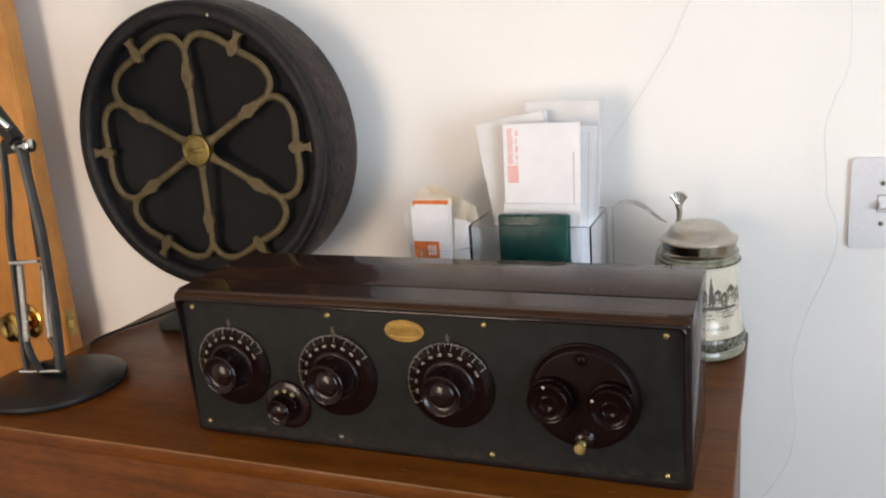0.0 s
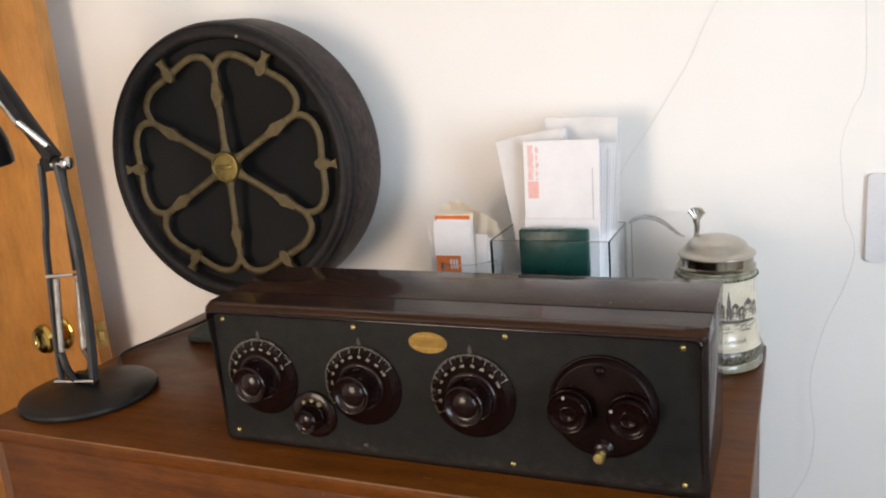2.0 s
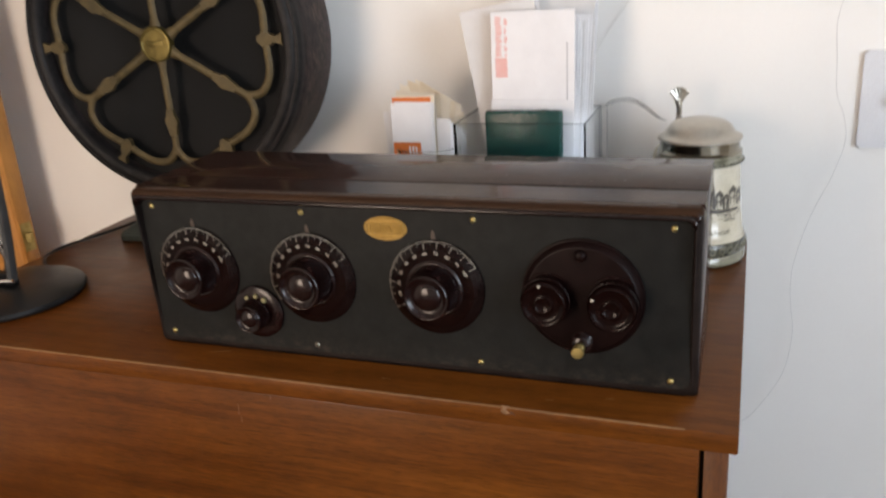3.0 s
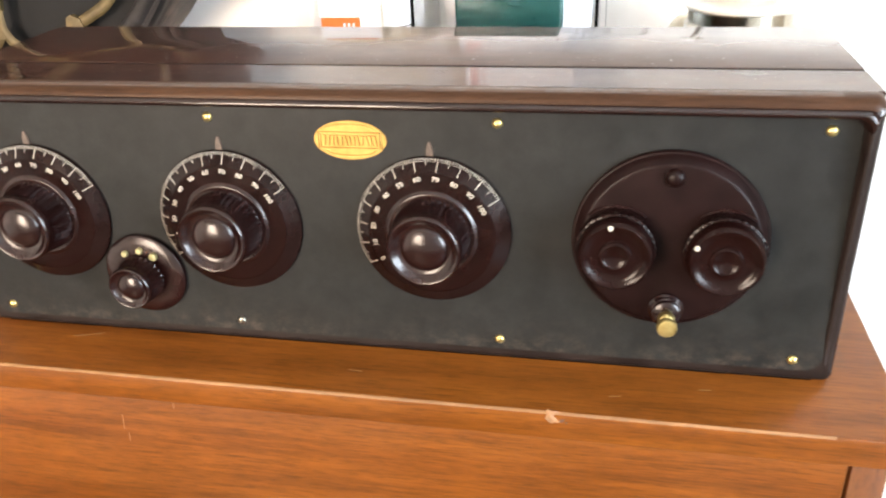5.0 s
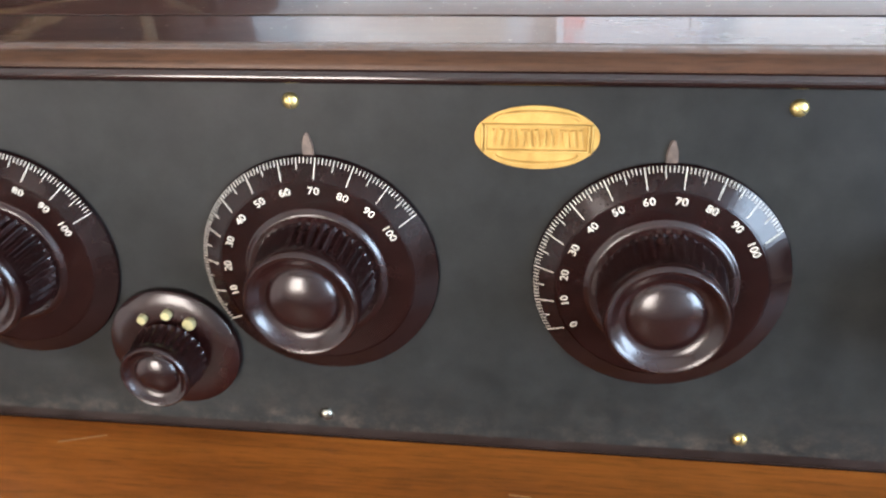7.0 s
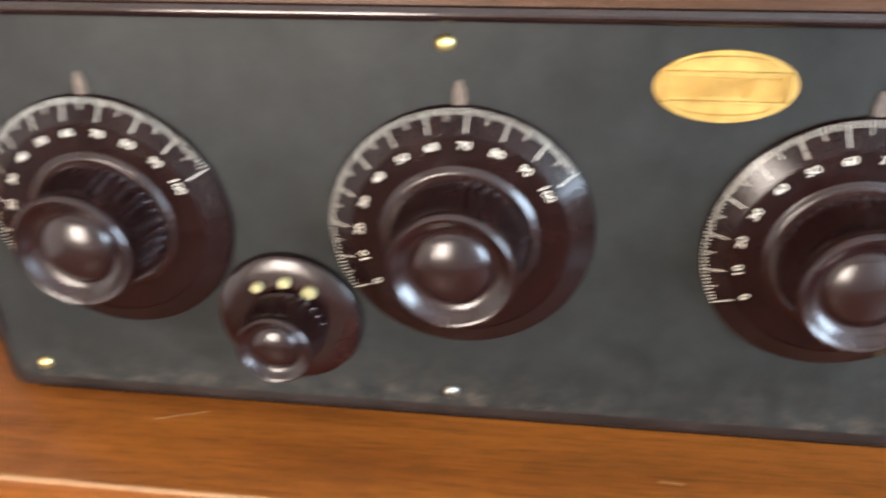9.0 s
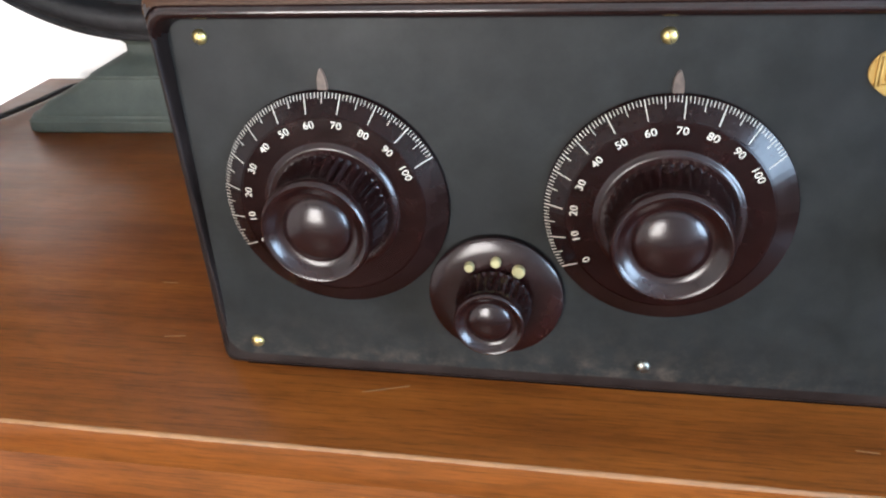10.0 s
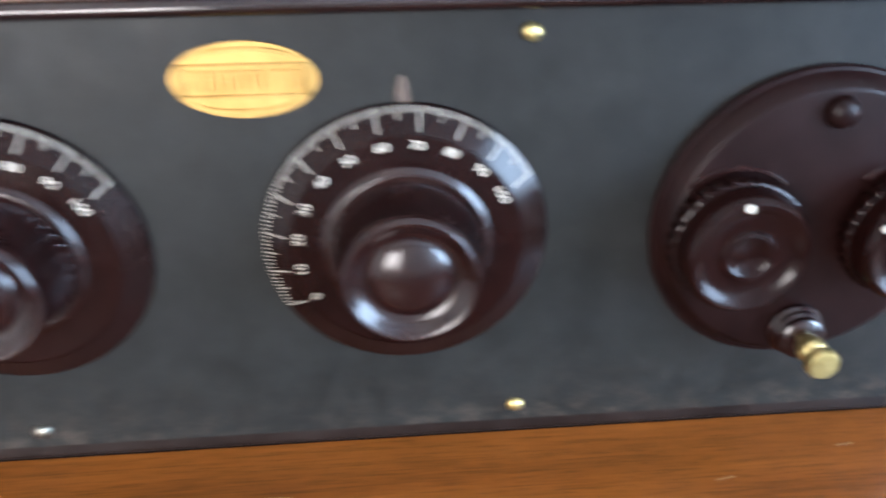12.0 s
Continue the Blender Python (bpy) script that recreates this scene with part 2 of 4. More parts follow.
def drum_material():
    """Black paint, worn through to red-brown primer in streaks that run round the drum."""
    m, t, b = material("worn_black_drum_paint")
    blot, fine = noise_node(t, 22, 5), noise_node(t, 320, 3)
    col = ramp(t, blot, (0.3, (0.0115, 0.0105, 0.0106)), (0.7, (0.0240, 0.0218, 0.0220)))
    col = mix(t, 0.7, col, ramp(t, noise_node(t, 75, 6, rough=0.7, seed=(6, 1, 3)), (0.38, (0.35,)), (0.60, (1.0,))), "MULTIPLY")
    co, sep, behind = (t.nodes.new("ShaderNode" + k) for k in ("TexCoord", "SeparateXYZ", "MapRange"))
    link(t, co.outputs["Object"], sep.inputs[0])
    link(t, sep.outputs["Z"], behind.inputs[0])
    behind.inputs["From Min"].default_value, behind.inputs["From Max"].default_value = -0.008, -0.026
    patches = mix(t, 1.0, behind.outputs[0], ramp(t, noise_node(t, 9, 4, (1, 1, 1.5), seed=(2, 0, 1)), (0.40, (0.0,)), (0.54, (1.0,))), "MULTIPLY")
    worn = mix(t, 1.0, patches, ramp(t, noise_node(t, 60, 6, (1, 1, 6), 0.7), (0.45, (0.0,)), (0.60, (1.0,))), "MULTIPLY")
    col = mix(t, worn, col, (0.080, 0.050, 0.045))
    link(t, col, b.inputs["Base Color"])
    link(t, spread(t, blot, 0.42, 0.58), b.inputs["Roughness"])
    b.inputs["Specular IOR Level"].default_value = 0.16
    bumped(t, b, fine, 0.35, 0.0005)
    return m


DRUM = drum_material()


def panel_material():
    """Black hard-rubber panel, faded to slate, with pale dust and brown scuffs along its lower edge."""
    m, t, b = material("faded_rubber_panel")
    blot, fine = noise_node(t, 18, 5), noise_node(t, 420, 3)
    col = ramp(t, blot, (0.3, (0.0078, 0.0080, 0.0075)), (0.7, (0.0125, 0.0128, 0.0120)))
    col = mix(t, 0.6, col, ramp(t, noise_node(t, 60, 6, rough=0.7, seed=(4, 2, 8)), (0.34, (0.36,)), (0.62, (1.0,))), "MULTIPLY")
    col = mix(t, 0.25, col, ramp(t, fine, (0.3, (0.6,)), (0.7, (1.0,))), "MULTIPLY")
    co, sep = t.nodes.new("ShaderNodeTexCoord"), t.nodes.new("ShaderNodeSeparateXYZ")
    link(t, co.outputs["Object"], sep.inputs[0])
    low = ramp(t, sep.outputs["Z"], (0.010, (1.0,)), (0.021, (0.28,)), (0.048, (0.0,)))
    scuff = ramp(t, noise_node(t, 120, 7, (0.7, 1, 1), 0.8), (0.46, (0.0,)), (0.72, (0.75,)))
    where = ramp(t, noise_node(t, 7, 2, (1, 0.2, 0.2), seed=(0.9, 0, 0)), (0.36, (0.35,)), (0.54, (1.0,)))
    both = mix(t, 1.0, mix(t, 1.0, low, scuff, "MULTIPLY"), where, "MULTIPLY")
    col = mix(t, both, col, (0.062, 0.046, 0.034))
    link(t, col, b.inputs["Base Color"])
    link(t, spread(t, noise_node(t, 48, 6, rough=0.7, seed=(1, 7, 2)), 0.34, 0.56), b.inputs["Roughness"])
    b.inputs["Specular IOR Level"].default_value = 0.14
    bumped(t, b, fine, 0.10, 0.0003)
    return m


PANEL = panel_material()


def clear(name, tint, rough=0.02, ior=1.46):
    m, t, b = material(name)
    b.inputs["Base Color"].default_value = (*tint, 1)
    b.inputs["Transmission Weight"].default_value, b.inputs["Roughness"].default_value, b.inputs["IOR"].default_value = 1.0, rough, ior
    return m


ACRYLIC = clear("clear_acrylic", (0.84, 0.87, 0.88))
ACRYLIC_EDGE = clear("acrylic_cut_edge", (0.42, 0.44, 0.45), 0.15)
GLASS = clear("clear_glass", (0.95, 0.97, 0.96), 0.02, 1.2)
FILM = clear("smoky_clear_film", (0.62, 0.62, 0.63), 0.08)


# ---- mesh helpers ----
def part(name, bm, mat, parent=None, label="", m=None, smooth=40):
    me = bpy.data.meshes.new(name)
    bmesh.ops.recalc_face_normals(bm, faces=bm.faces)
    bm.to_mesh(me)
    bm.free()
    me.materials.append(mat)
    if smooth:
        me.polygons.foreach_set("use_smooth", [True] * len(me.polygons))
        me.set_sharp_from_angle(angle=radians(smooth))
    ob = new(name, me)
    if m is not None:
        ob.matrix_basis = m
    ob.parent = parent
    if label:
        ob["label"] = label
    return ob


def thing(name, m, label, category, group="", kind=""):
    ob = new(name)
    ob.empty_display_size = 0.02
    ob.matrix_basis = m
    return tagged(ob, label, category, group, kind)


def box(a, b, bevel=0.0, segs=2, bm=None):
    bm = bm or bmesh.new()
    lo, hi = Vector(a), Vector(b)
    made = bmesh.ops.create_cube(bm, size=1.0, matrix=Matrix.Translation((lo + hi) / 2) @ Matrix.Diagonal((*(hi - lo), 1)))
    if bevel:
        edges = list({e for v in made["verts"] for e in v.link_edges})
        bmesh.ops.bevel(bm, geom=edges, offset=bevel, segments=segs, affect="EDGES", profile=0.5)
    return bm


def lathe(profile, steps=48, bm=None, m=None, shape=None):
    """Turns rows of (radius, height) about the local z axis; shape(radius, height, angle) may change a radius."""
    bm = bm or bmesh.new()
    rings = []
    for r, h in profile:
        if r < 1e-6:
            rings.append([bm.verts.new((0, 0, h))])
            continue
        ring = []
        for n in range(steps):
            a = 2 * math.pi * n / steps
            q = shape(r, h, a) if shape else r
            ring.append(bm.verts.new((q * math.cos(a), q * math.sin(a), h)))
        rings.append(ring)
    for one, two in zip(rings, rings[1:]):
        for n in range(steps):
            k = (n + 1) % steps
            quad = [one[n % len(one)], one[k % len(one)], two[k % len(two)], two[n % len(two)]]
            quad = list(dict.fromkeys(quad))
            if len(quad) > 2:
                bm.faces.new(quad)
    if m is not None:
        bmesh.ops.transform(bm, matrix=m, verts=[v for ring in rings for v in ring])
    return bm


def smooth_path(points, per=6):
    """A curve through the points (Catmull-Rom)."""
    p = [Vector(q) for q in points]
    p = [2 * p[0] - p[1], *p, 2 * p[-1] - p[-2]]
    out = []
    for a, b, c, d in zip(p, p[1:], p[2:], p[3:]):
        for n in range(per):
            u = n / per
            out.append(0.5 * (2 * b + (c - a) * u + (2 * a - 5 * b + 4 * c - d) * u * u + (3 * b - a - 3 * c + d) * u ** 3))
    return out + [p[-2]]


def tube(points, radius, sides=8, bm=None, flat=1.0, up=(0, 0, 1), closed=False):
    """A round (or flattened) bar along the points; radius is a number or a function of the way 0 to 1."""
    bm = bm or bmesh.new()
    pts, rings, up = [Vector(q) for q in points], [], Vector(up)
    count = len(pts)
    for n, q in enumerate(pts):
        ahead = pts[(n + 1) % count if closed else min(n + 1, count - 1)] - pts[(n - 1) % count if closed else max(n - 1, 0)]
        side = ahead.cross(up)
        if side.length < 1e-9:
            side = ahead.cross(Vector((1, 0, 0)))
        side.normalize()
        top = side.cross(ahead).normalized()
        r = radius(n / max(count - 1, 1)) if callable(radius) else radius
        rings.append([bm.verts.new(q + side * r * math.cos(2 * math.pi * k / sides) + top * r * flat * math.sin(2 * math.pi * k / sides)) for k in range(sides)])
    for one, two in zip(rings, rings[1:] + rings[:1] if closed else rings[1:]):
        for k in range(sides):
            bm.faces.new((one[k], one[(k + 1) % sides], two[(k + 1) % sides], two[k]))
    if not closed:
        bm.faces.new(rings[0][::-1])
        bm.faces.new(rings[-1])
    return bm


def slab(outline, depth, bm=None, m=None, bevel=0.0):
    """A flat plate of the outline (x, y), from z 0 up to depth."""
    bm = bm or bmesh.new()
    low = [bm.verts.new((x, y, 0)) for x, y in outline]
    high = [bm.verts.new((x, y, depth)) for x, y in outline]
    bm.faces.new(low[::-1])
    top = bm.faces.new(high)
    for n in range(len(low)):
        k = (n + 1) % len(low)
        bm.faces.new((low[n], low[k], high[k], high[n]))
    made = low + high
    if bevel:
        made = list({*made, *(v for v in bmesh.ops.bevel(bm, geom=list(top.edges), offset=bevel, segments=2, affect="EDGES")["verts"])})
        made = [v for v in made if v.is_valid]
    if m is not None:
        bmesh.ops.transform(bm, matrix=m, verts=made)
    return bm


def rounded(x0, y0, x1, y1, r, n=6):
    pts = []
    for cx, cy, a in ((x1 - r, y1 - r, 0), (x0 + r, y1 - r, 90), (x0 + r, y0 + r, 180), (x1 - r, y0 + r, 270)):
        pts += [(cx + r * math.cos(radians(a + 90 * k / n)), cy + r * math.sin(radians(a + 90 * k / n))) for k in range(n + 1)]
    return pts


def letters(text, size, m=None, bm=None, bend=None):
    """The built-in font's letters as thin plates in the local xy plane."""
    curve = bpy.data.curves.new("lettering", "FONT")
    curve.body, curve.size, curve.align_x, curve.align_y, curve.extrude, curve.resolution_u = text, size, "CENTER", "CENTER", 0.00008, 3
    curve.offset = size * 0.003
    ob = new("lettering", curve)
    me = bpy.data.meshes.new_from_object(ob.evaluated_get(bpy.context.evaluated_depsgraph_get()))
    bpy.data.objects.remove(ob)
    bpy.data.curves.remove(curve)
    bm = bm or bmesh.new()
    extra = bmesh.new()
    extra.from_mesh(me)
    bmesh.ops.remove_doubles(extra, verts=list(extra.verts), dist=2e-6)
    bpy.data.meshes.remove(me)
    for v in extra.verts:
        if m is not None:
            v.co = m @ v.co
        if bend:
            v.co = bend(v.co)
    tmp = bpy.data.meshes.new("lettering")
    extra.to_mesh(tmp)
    extra.free()
    bm.from_mesh(tmp)
    bpy.data.meshes.remove(tmp)
    return bm


FRONT = pose(0, 0, 0, 90, 0, 0)   # local z comes out of the front, towards -y


# ---- the room ----
def wall(name, pieces, label, mat=None):
    bm = bmesh.new()
    for a, b in pieces:
        box(a, b, bm=bm)
    return tagged(part(name, bm, mat or PAINT, smooth=0), label, "wall", kind="structure")


T = 0.12
wall("wall_north", [((WEST - 1.2, WALL_Y, 0), (EAST + T, WALL_Y + T, CEIL))], "cream-white painted plaster wall behind the dresser")
# south, east and west walls are unseen; they close the room and shape its light
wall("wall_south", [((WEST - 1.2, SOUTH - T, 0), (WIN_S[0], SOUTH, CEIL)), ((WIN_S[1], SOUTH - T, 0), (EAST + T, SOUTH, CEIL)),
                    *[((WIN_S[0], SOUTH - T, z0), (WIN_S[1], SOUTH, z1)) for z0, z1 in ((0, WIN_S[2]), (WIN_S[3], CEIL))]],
     "unseen wall with one low window, toned grey-beige to cut bounce", UNSEEN_WALL)
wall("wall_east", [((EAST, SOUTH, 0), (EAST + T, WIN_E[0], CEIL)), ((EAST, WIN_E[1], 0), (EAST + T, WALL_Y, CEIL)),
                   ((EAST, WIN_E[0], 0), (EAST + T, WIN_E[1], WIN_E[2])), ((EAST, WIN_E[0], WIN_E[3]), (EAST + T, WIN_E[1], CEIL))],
     "unseen wall with one window, toned grey-beige to cut bounce", UNSEEN_WALL)
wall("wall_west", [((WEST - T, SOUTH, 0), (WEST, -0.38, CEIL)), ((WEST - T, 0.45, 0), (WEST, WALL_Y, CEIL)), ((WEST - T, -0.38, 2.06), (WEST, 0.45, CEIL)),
                   ((WEST - 1.2, SOUTH, 0), (WEST - 1.1, WALL_Y, CEIL))], "unseen wall with a doorway to a hall, toned grey-beige to cut bounce", UNSEEN_WALL)
tagged(part("floor", box((WEST - 1.2, SOUTH - T, -0.1), (EAST + T, WALL_Y + T, 0)), FLOORBOARD, smooth=0), "brown varnished oak floor", "floor", kind="structure")
tagged(part("ceiling", box((WEST - 1.2, SOUTH - T, CEIL), (EAST + T, WALL_Y + T, CEIL + 0.1)), CEILING, smooth=0), "white painted ceiling", "ceiling", kind="structure")


def window(name, m, w, h):
    """A sash window of four panes, in the local xz plane, its sill at z 0 and its middle at x 0."""
    ob = thing(name, m, "white painted sash window with four panes of daylight", "window", kind="structure")
    f = 0.05
    for a, b in (((-w / 2, -0.03, 0), (-w / 2 + f, 0.03, h)), ((w / 2 - f, -0.03, 0), (w / 2, 0.03, h)), ((-w / 2 + f, -0.03, 0), (w / 2 - f, 0.03, f)), ((-w / 2 + f, -0.03, h - f), (w / 2 - f, 0.03, h))):
        part("window_frame", box(a, b, 0.004), PAINT, ob)
    part("muntin", box((-0.014, -0.015, f), (0.014, 0.015, h - f), 0.003), PAINT, ob)
    part("muntin", box((-w / 2 + f, -0.02, h / 2 - 0.02), (w / 2 - f, 0.02, h / 2 + 0.02), 0.003), PAINT, ob)
    part("window_sill", box((-w / 2 - 0.04, -0.10, -0.03), (w / 2 + 0.04, 0.0, -0.002), 0.005), PAINT, ob)
    return ob


window("window_1", pose((WIN_S[0] + WIN_S[1]) / 2, SOUTH - 0.01, WIN_S[2], 0, 0, 180), WIN_S[1] - WIN_S[0], WIN_S[3] - WIN_S[2])
window("window_2", pose(EAST + 0.01, (WIN_E[0] + WIN_E[1]) / 2, WIN_E[2], 0, 0, -90), WIN_E[1] - WIN_E[0], WIN_E[3] - WIN_E[2])


def open_door():
    """A flush wooden door that stands open; its free edge is at local x 0, its knob side faces -y."""
    ob = thing("door_1", pose(-0.966, 0.462, 0, 0, 0, -6), "orange-varnished flush wooden door standing open with a brass knob", "door", kind="structure")
    part("leaf", box((-0.80, -0.036, 0.012), (-0.0035, 0, 2.03), 0.0015), DOOR_WOOD, ob)
    part("edge_strip", box((-0.0045, -0.0335, 0.012), (0, -0.0005, 2.03), 0.0012), DOOR_WOOD, ob, "lipping strip along the door's free edge")
    at = Vector((-0.104, -0.036, 0.848))
    prof = [(0, 0.0), (0.031, 0.0), (0.032, 0.004), (0.028, 0.008), (0.015, 0.011), (0.012, 0.020), (0.012, 0.030), (0.020, 0.036), (0.027, 0.046), (0.028, 0.056), (0.024, 0.064), (0.014, 0.067), (0.012, 0.065), (0, 0.065)]
    knob = part("door_knob", lathe([(r * 1.2, h * 0.85) for r, h in prof], 40), BRASS_BRIGHT, ob, "polished brass door knob", Matrix.Translation(at) @ FRONT)
    part("keyhole", box((-0.001, -0.007, 0.0550), (0.001, 0.007, 0.0558)), GAP_SHADE, knob)
    plate = part("latch_plate", box((0.0, -0.030, 0.818), (0.002, -0.006, 0.876), 0.0008), BRASS, ob, "dull brass latch plate")
    part("latch_bolt", slab([(0, 0), (0.012, 0.003), (0.012, 0.010), (0, 0.014)], 0.018, m=pose(0.002, -0.025, 0.838)), BRASS, plate)
    for z in (0.2, 1.0, 1.8):
        part("hinge", lathe([(0, 0), (0.006, 0), (0.006, 0.09), (0, 0.09)], 16), BRASS, ob, "", pose(-0.803, -0.040, z))


open_door()


def light_switch():
    ob = thing("light_switch", pose(0.557, WALL_Y - 0.0005, 1.095) @ FRONT, "white plastic toggle light switch on the wall", "light switch")
    part("plate", slab(rounded(-0.042, -0.067, 0.042, 0.067, 0.004), 0.0065, bevel=0.003), PLASTIC_WHITE, ob)
    part("toggle_slot", slab(rounded(-0.0062, -0.0130, 0.0062, 0.0130, 0.001), 0.0066), GAP_SHADE, ob)
    part("toggle", box((-0.0054, -0.0122, 0.005), (0.0054, 0.0122, 0.0085), 0.001), PLASTIC_WHITE, ob)
    part("lever", slab([(-0.0048, 0), (0.0048, 0), (0.0040, 0.013), (-0.0040, 0.013)], 0.009, m=pose(0, 0.0, 0.0080, 65, 0, 0)), PLASTIC_WHITE, ob)
    for y in (-0.030, 0.030):
        part("screw", lathe([(0.0035, 0), (0.0034, 0.0078), (0, 0.0084)], 16, m=pose(0, y, 0)), NICKEL, ob)


light_switch()


def hanging_wire(name, pts, r, mat, label, off=0.004):
    ob = thing(name, pose(0, WALL_Y - off, 0), label, "wire")
    part("strand", tube(smooth_path([(x, y, z) for x, z, y in pts], 8), r, 6, up=(0, 1, 0)), mat, ob)


hanging_wire("wall_wire", [(0.480, 1.95, 0), (0.490, 1.65, 0), (0.503, 1.40, 0), (0.505, 1.30, 0), (0.489, 1.254, 0), (0.477, 1.206, 0), (0.480, 1.156, 0), (0.484, 1.105, 0), (0.495, 1.076, 0), (0.500, 1.041, 0),
             (0.488, 0.992, 0), (0.463, 0.927, 0), (0.447, 0.861, 0), (0.444, 0.822, 0), (0.447, 0.783, 0), (0.452, 0.735, 0), (0.441, 0.665, 0), (0.403, 0.592, 0), (0.36, 0.53, 0), (0.33, 0.3, 0), (0.33, 0.004, 0)],
             0.00045, WIRE_GREY, "thin grey wavy wire hanging down the wall", 0.018)
hanging_wire("wall_wire", [(0.42, 1.62, 0), (0.35, 1.51, 0), (0.289, 1.403, 0), (0.264, 1.348, 0), (0.235, 1.299, 0), (0.195, 1.236, 0), (0.159, 1.183, 0), (0.14, 1.14, 0), (0.12, 1.05, 0), (0.12, 0.905, 0)],
             0.0004, WIRE_PALE, "thin pale wire slanting down the wall")


# ---- dresser ----
def dresser():
    x0, x1, y0, y1 = -0.708, 0.379, -0.058, 0.482
    ob = thing("dresser", pose((x0 + x1) / 2, (y0 + y1) / 2, 0), "brown walnut dresser with a scratched top and a chipped edge", "dresser")
    L = Matrix.Translation((-(x0 + x1) / 2, -(y0 + y1) / 2, 0))

    def add(name, a, b, mat, bevel=0.0015, label="", parent=None):
        bm = box(a, b, bevel)
        bmesh.ops.transform(bm, matrix=L, verts=bm.verts)
        return part(name, bm, mat, parent or ob, label)

    top = add("top", (x0, y0, 0.8785), (x1, y1, DESK), WALNUT, 0.0018)
    rng, bm, rows, n = random.Random(11), bmesh.new(), [], 420
    up, down = 0.001, 0.001
    for k in range(n + 1):
        up = min(0.0017, max(0.0002, up + rng.uniform(-0.0004, 0.0004)))
        down = min(0.0019, max(0.0002, down + rng.uniform(-0.0004, 0.0004)))
        x = x0 + 0.003 + (x1 - x0 - 0.050) * k / n
        fade = min(1.0, (n - k) / 90)
        rows.append([bm.verts.new((x, y, z)) for y, z in ((y0 + 0.0012 + 0.6 * up * fade, DESK - 0.0001), (y0 + 0.0011 + 0.35 * up * fade, DESK + 0.00002 + 0.0001 * fade), (y0 + 0.0008, DESK - 0.00015), (y0 + 0.0001, DESK - 0.0008), (y0 - 0.00012, DESK - 0.0010 - 0.3 * down), (y0 + 0.0001, DESK - 0.0012 - 0.6 * down), (y0 + 0.0030, DESK - 0.0020))])
    for one, two in zip(rows, rows[1:]):
        for k in range(len(one)):
            bm.faces.new((one[k], one[(k + 1) % len(one)], two[(k + 1) % len(two)], two[k]))
    bmesh.ops.transform(bm, matrix=L, verts=bm.verts)
    part("worn_edge", bm, RAW_EDGE, top, "pale worn front edge")
    add("side_panel", (x0 + 0.008, y0 + 0.014, 0.0), (x0 + 0.030, y1 - 0.004, 0.8785), WALNUT_V)
    add("side_panel", (x1 - 0.030, y0 + 0.014, 0.0), (x1 - 0.008, y1 - 0.004, 0.8785), WALNUT_V)
    add("back_panel", (x0 + 0.030, y1 - 0.014, 0.06), (x1 - 0.030, y1 - 0.006, 0.8785), WALNUT_V)
    add("plinth", (x0 + 0.030, y0 + 0.03, 0.0), (x1 - 0.030, y0 + 0.05, 0.10), WALNUT)
    # near-black sheet behind the drawers, so the gaps between them look shaded
    add("carcass", (x0 + 0.030, y0 + 0.034, 0.10), (x1 - 0.030, y0 + 0.040, 0.8785), GAP_SHADE)
    for z0, z1 in ((0.622, 0.8745), (0.364, 0.616), (0.104, 0.358)):
        add("drawer", (x0 + 0.034, y0 + 0.008, z0), (x1 - 0.034, y0 + 0.030, z1), WALNUT, 0.002)
    rng = random.Random(5)
    bm = bmesh.new()
    bmesh.ops.create_icosphere(bm, subdivisions=2, radius=1.0)
    for v in bm.verts:
        v.co = Vector((v.co.x * 0.0068, v.co.y * 0.0020, v.co.z * 0.0056)) * rng.uniform(0.62, 1.25) + Vector((0.161, y0 + 0.0012, DESK - 0.0045))
    bmesh.ops.transform(bm, matrix=L, verts=bm.verts)
    part("chip", bm, RAW_CHIP, top, "splintered bare-wood chip in the edge", smooth=0)
    bm = bmesh.new()
    bmesh.ops.create_icosphere(bm, subdivisions=2, radius=1.0)
    for v in bm.verts:
        v.co = Vector((v.co.x * 0.0062, v.co.y * 0.0011, v.co.z * 0.0042)) * rng.uniform(0.5, 1.2) * 0.8 + Vector((0.1690, y0 + 0.0005, DESK - 0.0062))
    bmesh.ops.transform(bm, matrix=L, verts=bm.verts)
    part("gouge", bm, DARK_GOUGE, top, "dark gouge beside the chip", smooth=0)
    # scratches in the finish
    for x, y, a, n in ((-0.200, -0.012, 18, 0.024), (0.258, -0.020, 5, 0.008), (0.02, -0.030, -4, 0.010), (-0.33, 0.02, 8, 0.012), (-0.36, 0.075, 0, 0.010), (0.20, -0.035, 10, 0.008)):
        part("scratch", box((-n / 2, -0.00035, 0), (n / 2, 0.00035, 0.0002)), RAW_EDGE, top, "", L @ pose(x, y, DESK + 0.0001, 0, 0, a), 0)
    for x, z, n in ((-0.115, 0.872, 0.010), (-0.16, 0.850, 0.014), (-0.158, 0.836, 0.008)):
        part("scratch", box((-0.0003, -0.0002, -n / 2), (0.0003, 0.0, n / 2)), WALNUT_V, ob, "", L @ pose(x, y0 + (0.008 if z < 0.878 else 0), z, 0, 4, 0), 0)


dresser()


